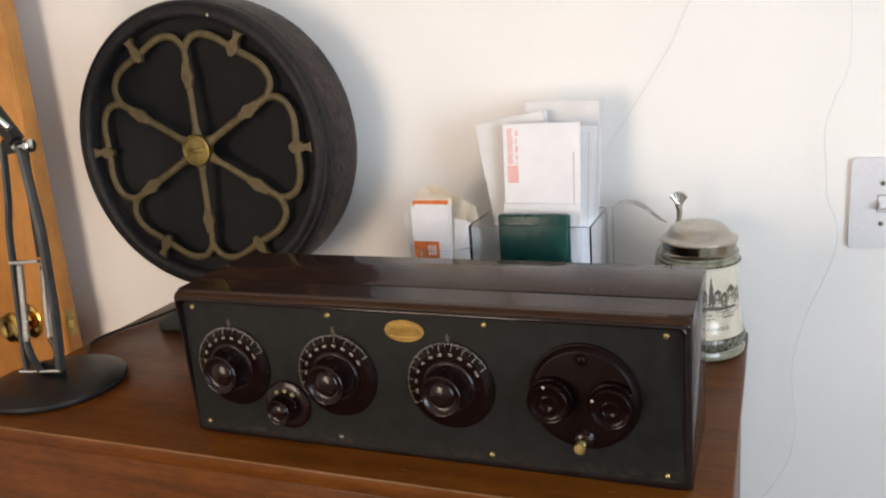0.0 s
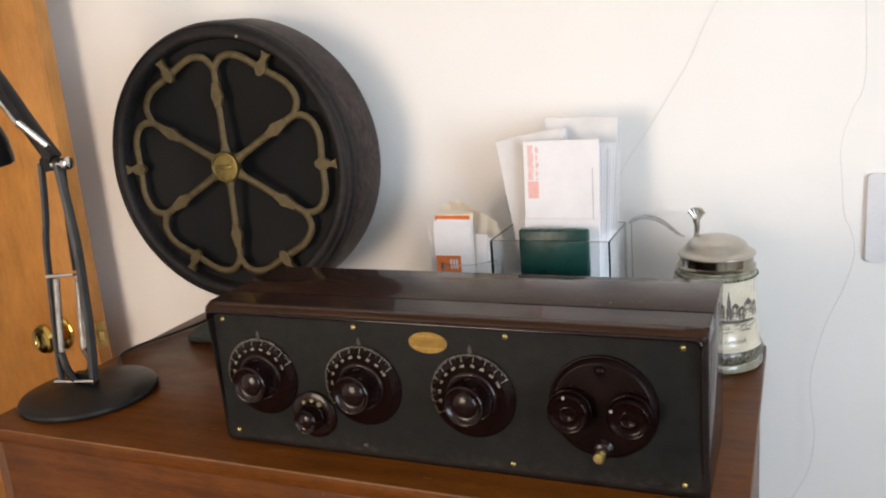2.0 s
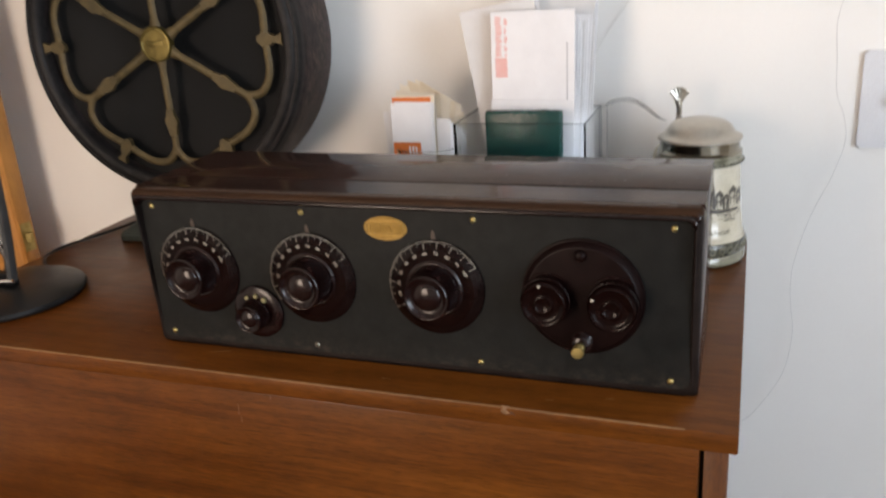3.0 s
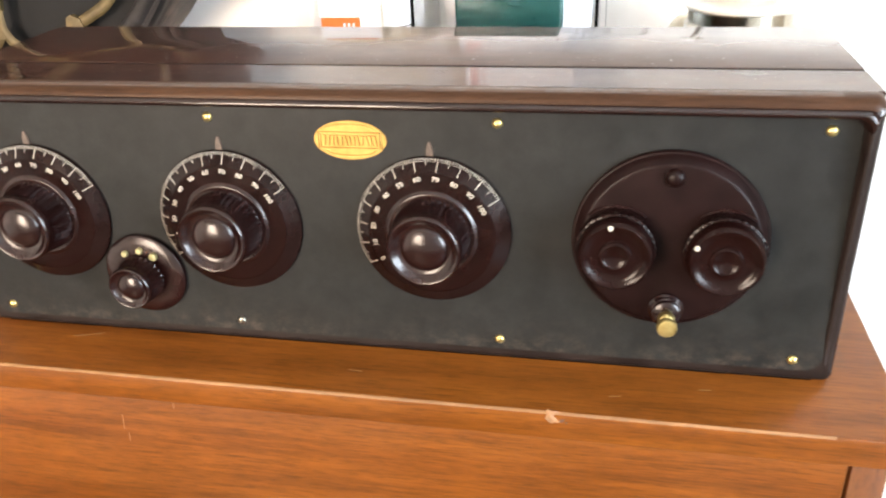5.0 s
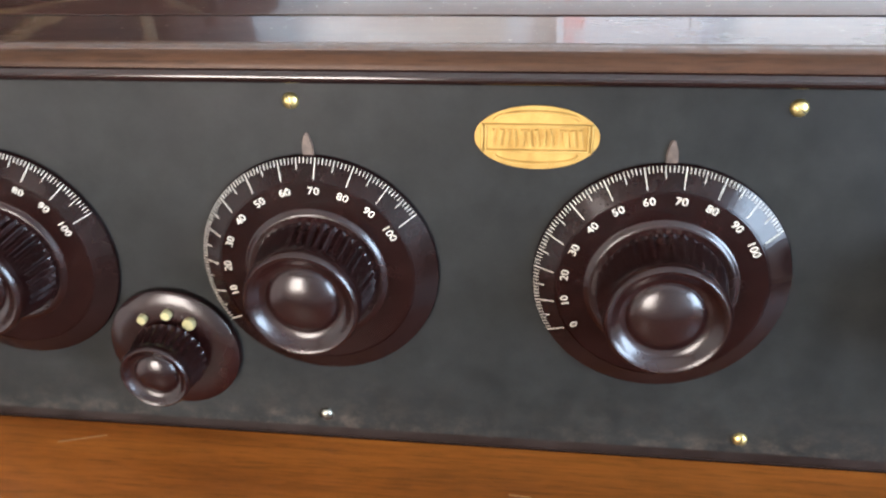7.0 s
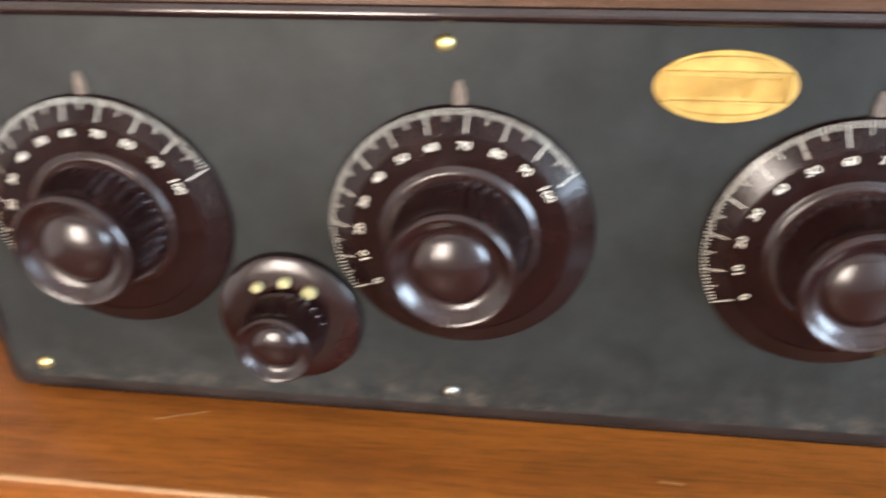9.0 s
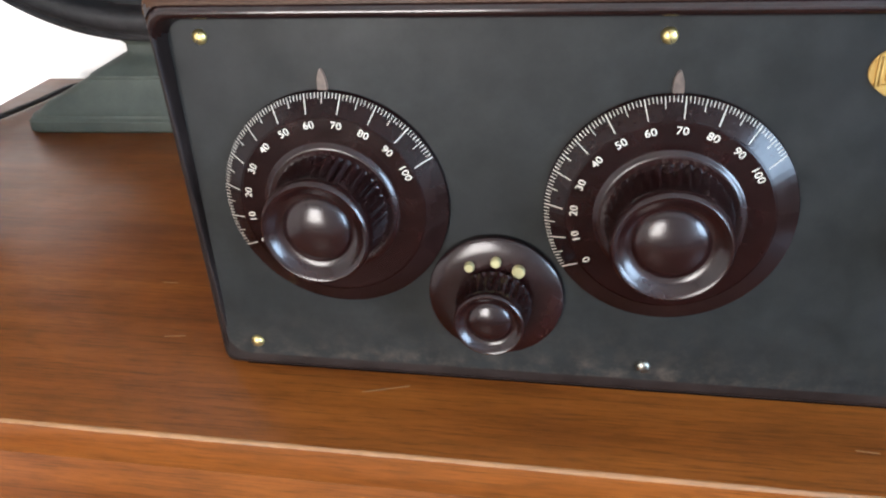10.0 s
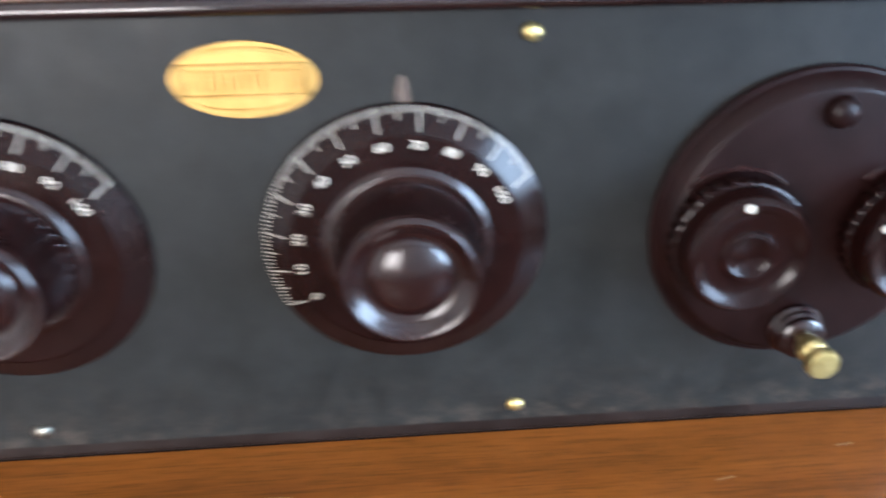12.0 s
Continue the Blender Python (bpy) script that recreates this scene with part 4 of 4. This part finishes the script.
    part("elbow", slab(rounded(-0.013, -0.011, 0.016, 0.011, 0.005), 0.012, m=pose(-0.600 - cx, 0.076 - cy, 1.277 - DESK) @ FRONT @ pose(0, 0, 0, 0, 0, 35), bevel=0.001), LAMP_BLACK, ob, "black elbow joint")
    bar([(-0.590, 0.07, 1.282), (-0.628, 0.068, 1.337), (-0.667, 0.066, 1.399), (-0.717, 0.06, 1.471), (-0.760, 0.055, 1.530)], 0.0108, LAMP_BLACK, "upper_arm", 1.3, "black upper arm")
    bar([(-0.632, 0.052, 1.338), (-0.668, 0.050, 1.388), (-0.720, 0.046, 1.455), (-0.775, 0.045, 1.520)], 0.0030, CHROME, "upper_rod", 1.0, "chrome upper rod")
    spring((-0.578, 0.052, 1.301), (-0.627, 0.052, 1.337))
    part("shade", lathe([(0.014, 0.10), (0.022, 0.10), (0.030, 0.090), (0.042, 0.060), (0.058, 0.030), (0.066, 0.0), (0.064, 0.0), (0.056, 0.028), (0.040, 0.058), (0.028, 0.086), (0.014, 0.094)], 40), LAMP_BLACK, ob, "black metal shade", pose(-0.722 - cx, 0.03 - cy, 1.292 - DESK, 0, 14, 0))
    bar([(-0.722, 0.03, 1.388), (-0.738, 0.04, 1.45), (-0.760, 0.047, 1.518)], 0.008, LAMP_BLACK, "shade_stem")


desk_lamp()


def power_cord():
    ob = thing("power_cord", pose(-0.7, 0.2, DESK), "black power cord lying on the dresser behind the lamp", "cord")
    pts = [(-0.600, 0.150, 0.006), (-0.655, 0.185, 0.0035), (-0.692, 0.222, 0.0035), (-0.699, 0.262, 0.0035), (-0.690, 0.305, 0.0035), (-0.676, 0.345, 0.0035), (-0.664, 0.395, 0.0035), (-0.652, 0.445, 0.0035), (-0.60, 0.470, 0.0035), (-0.52, 0.470, 0.0035)]
    part("cable", tube(smooth_path([(x + 0.7, y - 0.2, z) for x, y, z in pts], 6), 0.0027, 8), CABLE, ob)


power_cord()


# ---- letters in an acrylic box ----
def sheet(name, w, h, d, m, mat, label, category, bevel=0.0004):
    ob = thing(name, m, label, category)
    bm = box((-w / 2, 0, 0), (w / 2, d, h), bevel, 1)
    part("paper", bm, mat, ob)
    return ob


def acrylic_box():
    x0, x1, y0, y1, h, t = -0.014, 0.170, 0.333, 0.464, 0.200, 0.0028
    ob = thing("letter_box", pose((x0 + x1) / 2, (y0 + y1) / 2, DESK), "clear acrylic open-topped letter box full of mail", "organizer")
    cx, cy = (x0 + x1) / 2, (y0 + y1) / 2
    for name, a, b in (("front_wall", (x0, y0, 0), (x1, y0 + t, h)), ("back_wall", (x0, y1 - t, 0), (x1, y1, h)), ("side_wall", (x0, y0 + t, 0), (x0 + t, y1 - t, h)), ("side_wall", (x1 - t, y0 + t, 0), (x1, y1 - t, h)), ("bottom", (x0 + t, y0 + t, 0.0005), (x1 - t, y1 - t, t))):
        part(name, box((a[0] - cx, a[1] - cy, a[2]), (b[0] - cx, b[1] - cy, b[2]), 0.0003, 1), ACRYLIC, ob).visible_shadow = False
    rim = 0.0009
    for a, b in (((x0, y0), (x1, y0 + t)), ((x0, y1 - t), (x1, y1)), ((x0, y0 + t), (x0 + t, y1 - t)), ((x1 - t, y0 + t), (x1, y1 - t))):
        part("polished_edge", box((a[0] - cx, a[1] - cy, h + 0.0001), (b[0] - cx, b[1] - cy, h + rim), 0.0002, 1), ACRYLIC_EDGE, ob, "darker cut edge of the acrylic")
    for x in (x0 - 0.0003, x1 + 0.0003):
        part("corner_edge", box((x - rim / 2 - cx, y0 - rim - cy, 0.0), (x + rim / 2 - cx, y0 - 0.0001 - cy, h)), ACRYLIC_EDGE, ob)


acrylic_box()
B = DESK + 0.0030


def green_case():
    ob = thing("green_case", pose(0.0825, 0.342, B, 0, 0, 0), "dark green glossy plastic case standing in the letter box", "case")
    part("shell", box((-0.0535, 0, 0), (0.0535, 0.016, 0.2125), 0.0035, 3), GREEN_PLASTIC, ob)
    part("clasp", box((0.022, 0.0006, 0.2040), (0.038, 0.008, 0.2140), 0.001), GREEN_PLASTIC, ob)
    part("crease", tube(smooth_path([(-0.015, -0.0002, 0.196), (-0.010, -0.0004, 0.185), (0.004, -0.0004, 0.178), (0.016, -0.0002, 0.176)], 5), 0.0008, 6), GREEN_PLASTIC, ob)


green_case()


def envelope(w, h, m, mat, label, stamp=False):
    ob = thing("envelope", m, label, "envelope")
    part("paper", box((-w / 2, 0, 0), (w / 2, 0.0022, h), 0.0004, 1), mat, ob)
    if stamp:
        rng = random.Random(3)
        bm = bmesh.new()
        for n in range(18):
            z = h - 0.009 - n * 0.0030
            a = rng.uniform(0.000, 0.002)
            box((-w / 2 + 0.0055 + a, -0.00025, z), (-w / 2 + 0.0055 + rng.uniform(0.007, 0.011), 0.0002, z + 0.0020), bm=bm)
            if n % 4:
                box((-w / 2 + 0.0190, -0.00025, z), (-w / 2 + 0.0190 + rng.uniform(0.002, 0.0045), 0.0002, z + 0.0022), bm=bm)
        part("postmark", bm, INK_RED, ob, "faded red postmark bars", smooth=0)
        bm = bmesh.new()
        for n in range(7):
            box((-w / 2 + 0.0050 + rng.uniform(0, 0.001), -0.00025, h - 0.0885 + n * 0.0038), (-w / 2 + 0.0235 - rng.uniform(0, 0.001), 0.0002, h - 0.0885 + n * 0.0038 + 0.0033), bm=bm)
        part("postmark", bm, INK_RED, ob, "faded red stamp square", smooth=0)
        bm = bmesh.new()
        for n in range(26):
            z = 0.205 + n * 0.0036
            box((w / 2 - 0.0110, -0.00025, z), (w / 2 - 0.0095, 0.0002, z + 0.0026), bm=bm)
        part("print_bars", bm, INK_GREY, ob, "small grey printed bars", smooth=0)
    return ob


envelope(0.117, 0.341, pose(0.0865, 0.372, B, -3, 0.3, 0), PAPER, "white business envelope with a red postmark", True)
envelope(0.118, 0.222, pose(0.0870, 0.3655, B, -3, 0.3, 0), PAPER, "white folded letter showing at the box's front")
envelope(0.110, 0.353, pose(0.090, 0.398, B, -2, -9.5, 0), PAPER_GREY, "grey-white envelope leaning sideways in the letter box")
envelope(0.100, 0.352, pose(0.084, 0.404, B, -2, -7, 0), PAPER, "white envelope with a slanting flap")
for n in range(7):
    envelope(0.112, 0.325 + 0.004 * (n % 3), pose(0.085 + 0.0009 * n, 0.380 + 0.0060 * n, B, -3, 0.9 + 0.45 * n, -2), PAPER if n % 3 else PAPER_GREY, "white envelope in a packed row of mail")
envelope(0.114, 0.368, pose(0.100, 0.428, B, -2, 1.4, 0), PAPER_GREY, "tall grey-white envelope behind the others")
envelope(0.112, 0.360, pose(0.094, 0.436, B, -2, 3.0, 0), PAPER, "tall white envelope behind the others")


def curled_film():
    """A springy strip of clear film that curls out over the box's side."""
    ob = thing("plastic_sheet", pose(0.170, 0.475, DESK), "smoky clear plastic sheet curling out of the letter box", "plastic sheet")
    bm = bmesh.new()
    rows = []
    for n in range(15):
        u = n / 14
        x, z = 0.006 + 0.088 * u, 0.198 + 0.012 * math.sin(math.pi * min(1, 1.15 * u)) - 0.016 * u * u
        w = 0.030 * (1 - u) + 0.002
        rows.append([bm.verts.new((x - 0.004 * (1 - k), -0.030 * u + (k - 0.5) * w, z + dz)) for k, dz in ((0, 0), (1, 0.004 * (1 - u)))] )
    for one, two in zip(rows, rows[1:]):
        bm.faces.new((one[0], one[1], two[1], two[0]))
    bmesh.ops.solidify(bm, geom=list(bm.faces), thickness=0.0006)
    part("film", bm, FILM, ob)
    part("film", box((0.0050, -0.001, 0.0), (0.0062, 0.001, 0.200)), FILM, ob)


curled_film()


def glass_tumbler():
    cx, cy = -0.070, 0.385
    ob = thing("glass_tumbler", pose(cx, cy, DESK), "clear glass tumbler holding cards and receipts", "glass")
    part("wall", lathe([(0, 0.0), (0.040, 0.0), (0.044, 0.003), (0.052, 0.158), (0.0505, 0.159), (0.0490, 0.157), (0.0415, 0.008), (0, 0.008)], 48), GLASS, ob).visible_shadow = False


glass_tumbler()
B2 = DESK + 0.0085


def slip(w, h, x, y, mat, label, tilt=0.0, lean=0.0, turn=0.0, d=0.0006, category="paper"):
    return sheet("paper_slip", w, h, d, pose(x, y, B2, lean, tilt, turn), mat, label, category)


card = thing("business_card", pose(-0.0890, 0.357, B2, -2, 0, 2), "white card with an orange printed band in the tumbler", "card")
part("paper", box((-0.0315, 0, 0), (0.0315, 0.0009, 0.2145), 0.0003, 1), PAPER, card)
part("orange_band", box((-0.0300, -0.0003, 0.128), (0.0125, 0.0001, 0.158)), ORANGE, card, "orange printed band", smooth=0)
for n in range(3):
    part("print_bar", box((-0.006 + 0.005 * n, -0.0006, 0.134), (-0.0035 + 0.005 * n, -0.0002, 0.152)), PAPER, card, smooth=0)
slip(0.062, 0.2165, -0.088, 0.361, PAPER, "white card behind the orange-banded card", 0.6, -2)
slip(0.060, 0.2225, -0.088, 0.3625, ORANGE, "card with an orange edge", -0.5, -2)
slip(0.060, 0.2240, -0.087, 0.3640, PAPER_TAN, "tan card behind the orange-edged card", 0.4, -2)
slip(0.052, 0.203, -0.097, 0.366, PAPER, "white slip sticking out at the side", -4, -2)


def torn_slip(w, h, x, y, mat, label, tilt, slope, curl, seed):
    """A creased paper slip with a torn, slanting top edge that curls forward or back."""
    rng = random.Random(seed)
    ob = thing("paper_slip", pose(x, y, B2, -2, tilt, rng.uniform(-3, 3)), label, "paper")
    bm, rows, nx, nz = bmesh.new(), [], 12, 14
    tear = [rng.uniform(-0.0007, 0.0007) for _ in range(nx + 1)]
    wave = rng.uniform(0, 6)
    for k in range(nz + 1):
        u = k / nz
        row = []
        for q in range(nx + 1):
            v = q / nx - 0.5
            z = (h - slope * v + tear[q]) * u
            row.append(bm.verts.new((w * v, 0.4 * curl * u ** 4 + 0.0006 * u * math.sin(7 * v + 3 * u + wave), z)))
        rows.append(row)
    for one, two in zip(rows, rows[1:]):
        for q in range(nx):
            bm.faces.new((one[q], one[q + 1], two[q + 1], two[q]))
    bmesh.ops.solidify(bm, geom=list(bm.faces), thickness=0.0004)
    part("paper", bm, mat, ob)


torn_slip(0.062, 0.2300, -0.086, 0.3672, PAPER_CREAM, "yellowed paper slip with a torn top edge", 0.5, 0.004, -0.003, 1)
torn_slip(0.056, 0.2350, -0.089, 0.3705, PAPER_CREAM, "yellowed receipt curling above the cards", 2.0, 0.010, 0.004, 2)
torn_slip(0.050, 0.2370, -0.087, 0.3728, PAPER_TAN, "creased tan paper slip with a torn top edge", 3.5, 0.016, -0.004, 3)
torn_slip(0.056, 0.2340, -0.085, 0.3752, PAPER_CREAM, "yellowed paper slip fanned out in the tumbler", 6.0, 0.022, 0.005, 4)
torn_slip(0.056, 0.2290, -0.083, 0.3776, PAPER_TAN, "creased tan paper slip fanned out in the tumbler", 7.5, 0.026, -0.003, 5)
torn_slip(0.056, 0.2250, -0.081, 0.3800, PAPER_CREAM, "yellowed paper slip fanned out in the tumbler", 9.0, 0.022, 0.006, 6)
torn_slip(0.052, 0.2170, -0.079, 0.3824, PAPER_CREAM, "yellowed paper slip fanned out in the tumbler", 10.5, 0.026, -0.002, 7)
torn_slip(0.048, 0.2030, -0.076, 0.3848, PAPER_TAN, "creased tan paper slip fanned out in the tumbler", 11.5, 0.024, 0.003, 8)
for n in range(4):
    slip(0.040, 0.192 - 0.005 * n, -0.062 + 0.003 * n, 0.368 + 0.0025 * n, PAPER if n % 2 else PAPER_GREY, "white slip in the tumbler", 3 + 1.4 * n, -2, -4)


# ---- beer stein ----
def stein():
    cx, cy = 0.311, 0.408
    ob = thing("beer_stein", pose(cx, cy, DESK), "cream stoneware beer stein with a town view and pewter lid", "stein")
    body = [(0, 0.0), (0.060, 0.0), (0.0645, 0.003), (0.0655, 0.009), (0.0630, 0.0135), (0.0640, 0.016), (0.0650, 0.024), (0.0640, 0.033), (0.0615, 0.036), (0.0620, 0.040), (0.0600, 0.046), (0.0575, 0.070), (0.0555, 0.100), (0.0540, 0.128), (0.0535, 0.136)]
    part("body", lathe(body + [(0.0560, 0.1375), (0.0568, 0.1400), (0.0555, 0.1425), (0.0540, 0.1440), (0.0550, 0.1470), (0.0535, 0.150), (0.0, 0.150)], 72), STONEWARE, ob)
    part("relief_band", lathe([(0.0637, 0.0150), (0.0648, 0.0165), (0.0658, 0.0240), (0.0648, 0.0325), (0.0637, 0.0340)], 96, shape=lambda r, h, a: r + 0.0008 * math.sin(26 * a) * math.sin((h - 0.015) * 165)), STONE_RELIEF, ob, "grey-green moulded band")
    part("base_ring", lathe([(0.0, 0.0001), (0.0604, 0.0001), (0.0650, 0.003), (0.0660, 0.009), (0.0634, 0.0140)], 72), GLAZE_GREY, ob, "grey glazed base ring")
    part("neck_band", lathe([(0.0538, 0.1360), (0.0566, 0.1372), (0.0573, 0.1400), (0.0560, 0.1426), (0.0546, 0.1440), (0.0555, 0.1470), (0.0542, 0.1496)], 72), GLAZE_GREY, ob, "grey-green moulded neck band")
    rings = bmesh.new()
    for n in range(32):
        a = 2 * math.pi * n / 32
        turn = pose(0.0655 * math.cos(a), 0.0655 * math.sin(a), 0.0242) @ pose(0, 0, 0, 0, 0, math.degrees(a)) @ pose(0, 0, 0, 0, 90, 0)
        tube([turn @ Vector((0.0044 * math.cos(b), 0.0040 * math.sin(b), 0)) for b in np.linspace(0, 2 * math.pi, 13)[:-1]], 0.0010, 6, rings, closed=True)
    part("relief_rings", rings, GLAZE_GREY, ob, "row of grey moulded rings")
    bead = bmesh.new()
    for n in range(60):
        a = 2 * math.pi * n / 60
        bmesh.ops.create_icosphere(bead, subdivisions=1, radius=0.0021, matrix=Matrix.Translation((0.0570 * math.cos(a), 0.0570 * math.sin(a), 0.1392)))
    part("beading", bead, STONE_RELIEF, ob, "row of moulded beads")
    part("collar", lathe([(0.0538, 0.1490), (0.0552, 0.1500), (0.0555, 0.1516), (0.0535, 0.1528), (0.0520, 0.1542), (0.0518, 0.1665), (0.0, 0.1665)], 72), PEWTER, ob, "dark polished pewter collar")
    lid = part("lid", lathe([(0.0515, 0.1664), (0.0545, 0.1670), (0.0553, 0.1684), (0.0548, 0.1700), (0.0528, 0.1713), (0.0490, 0.1734), (0.0450, 0.1766), (0.0425, 0.1810), (0.0395, 0.1850), (0.0330, 0.1893), (0.0230, 0.1926), (0.0110, 0.1943), (0, 0.1948)], 72), PEWTER_SATIN, ob, "domed satin pewter lid")
    tdir = radians(130)
    tx, ty = 0.046 * math.cos(tdir), 0.046 * math.sin(tdir)
    bm = tube(smooth_path([(tx, ty, 0.170), (tx - 0.002, ty + 0.002, 0.188), (tx - 0.001, ty, 0.200), (tx - 0.003, ty - 0.001, 0.212)], 5), lambda u: 0.0050 - 0.001 * math.sin(math.pi * u), 10)
    for k in range(5):
        a = radians(90 + (k - 2) * 24)
        tube([(tx - 0.001, ty, 0.206), (tx - 0.002 + 0.010 * math.cos(a), ty, 0.212 + 0.012 * math.sin(a)), (tx - 0.002 + 0.0145 * math.cos(a), ty, 0.212 + 0.017 * math.sin(a))], lambda u: 0.0022 + 0.0022 * u, 8, bm)
    part("thumb_lift", bm, PEWTER_SATIN, lid, "fluted shell-shaped thumb lift")
    h = [(0.050, 0.140), (0.080, 0.140), (0.098, 0.115), (0.096, 0.075), (0.075, 0.048), (0.058, 0.045)]
    part("handle", tube(smooth_path([(r * math.cos(tdir), r * math.sin(tdir), z) for r, z in h], 6), 0.0085, 10), STONEWARE, ob, "cream stoneware handle")

    def on(u, z):
        """A place on the body's side: u metres round to the right of the front, at height z."""
        r = float(np.interp(z, [0.046, 0.070, 0.100, 0.128], [0.0600, 0.0575, 0.0555, 0.0540])) + 0.0002
        a = radians(-56) + u / r
        return Vector((r * math.cos(a), r * math.sin(a), z))

    def patch(shape, bm):
        """A printed shape on the side, cut into narrow upright strips."""
        left, right = min(p[0] for p in shape), max(p[0] for p in shape)
        steps = max(1, int((right - left) / 0.002))
        xs = np.linspace(left, right, steps + 1)
        top = lambda x: max(z for q, z in edge(shape, x))
        low = lambda x: min(z for q, z in edge(shape, x))
        for a, b in zip(xs, xs[1:]):
            a, b = a + 1e-6, b - 1e-6
            vs = [bm.verts.new(on(q, z)) for q, z in ((a, low(a)), (b, low(b)), (b, top(b)), (a, top(a)))]
            bm.faces.new(vs)

    def edge(shape, x):
        out = []
        for (x0, z0), (x1, z1) in zip(shape, shape[1:] + shape[:1]):
            if min(x0, x1) - 1e-6 <= x <= max(x0, x1) + 1e-6 and abs(x1 - x0) > 1e-9:
                out.append((x, z0 + (z1 - z0) * (x - x0) / (x1 - x0)))
        return out

    bm, rng = bmesh.new(), random.Random(11)
    patch([(-0.0135, 0.108), (-0.0110, 0.1265), (-0.0085, 0.108)], bm)      # spire
    patch([(-0.0140, 0.086), (-0.0140, 0.109), (-0.0080, 0.109), (-0.0080, 0.086)], bm)
    for x, w, z, r in ((-0.040, 0.012, 0.099, 0.007), (-0.027, 0.010, 0.102, 0.006), (-0.015, 0.008, 0.098, 0.004), (-0.007, 0.011, 0.101, 0.006), (0.004, 0.010, 0.097, 0.005), (0.013, 0.017, 0.103, 0.008), (0.031, 0.013, 0.099, 0.006)):
        patch([(x, z), (x + w / 2, z + r), (x + w, z)], bm)
        patch([(x, z - 0.0022), (x, z), (x + w, z), (x + w, z - 0.0022)], bm)
        for k in range(6):
            u = x + k * (w - 0.0014) / 5.0
            if k != 2:
                patch([(u, z - 0.016), (u, z - 0.0005), (u + 0.0014, z - 0.0005), (u + 0.0014, z - 0.016)], bm)
        patch([(x, z - 0.0105), (x, z - 0.0085), (x + w, z - 0.0085), (x + w, z - 0.0105)], bm)
    for k in range(70):
        u, z, n = rng.uniform(-0.040, 0.036), rng.uniform(0.062, 0.0860), rng.uniform(0.004, 0.014)
        patch([(u, z), (u, z + 0.0007), (u + n, z + 0.0008), (u + n, z + 0.0001)], bm)
    patch([(-0.040, 0.0770), (-0.040, 0.0835), (0.034, 0.0785), (0.034, 0.0750)], bm)
    for f in list(bm.faces):
        f.normal_update()
    ink = part("town_print", bm, INK_BLACK, ob, "black printed town view with a church spire", smooth=0)
    ink.data.flip_normals()
    bm = letters("richstadt", 0.0100, None, None, lambda v: on(v.x - 0.0020, 0.0490 + v.y))
    part("lettering", bm, INK_BLACK, ob, "black printed lettering", smooth=0)


stein()
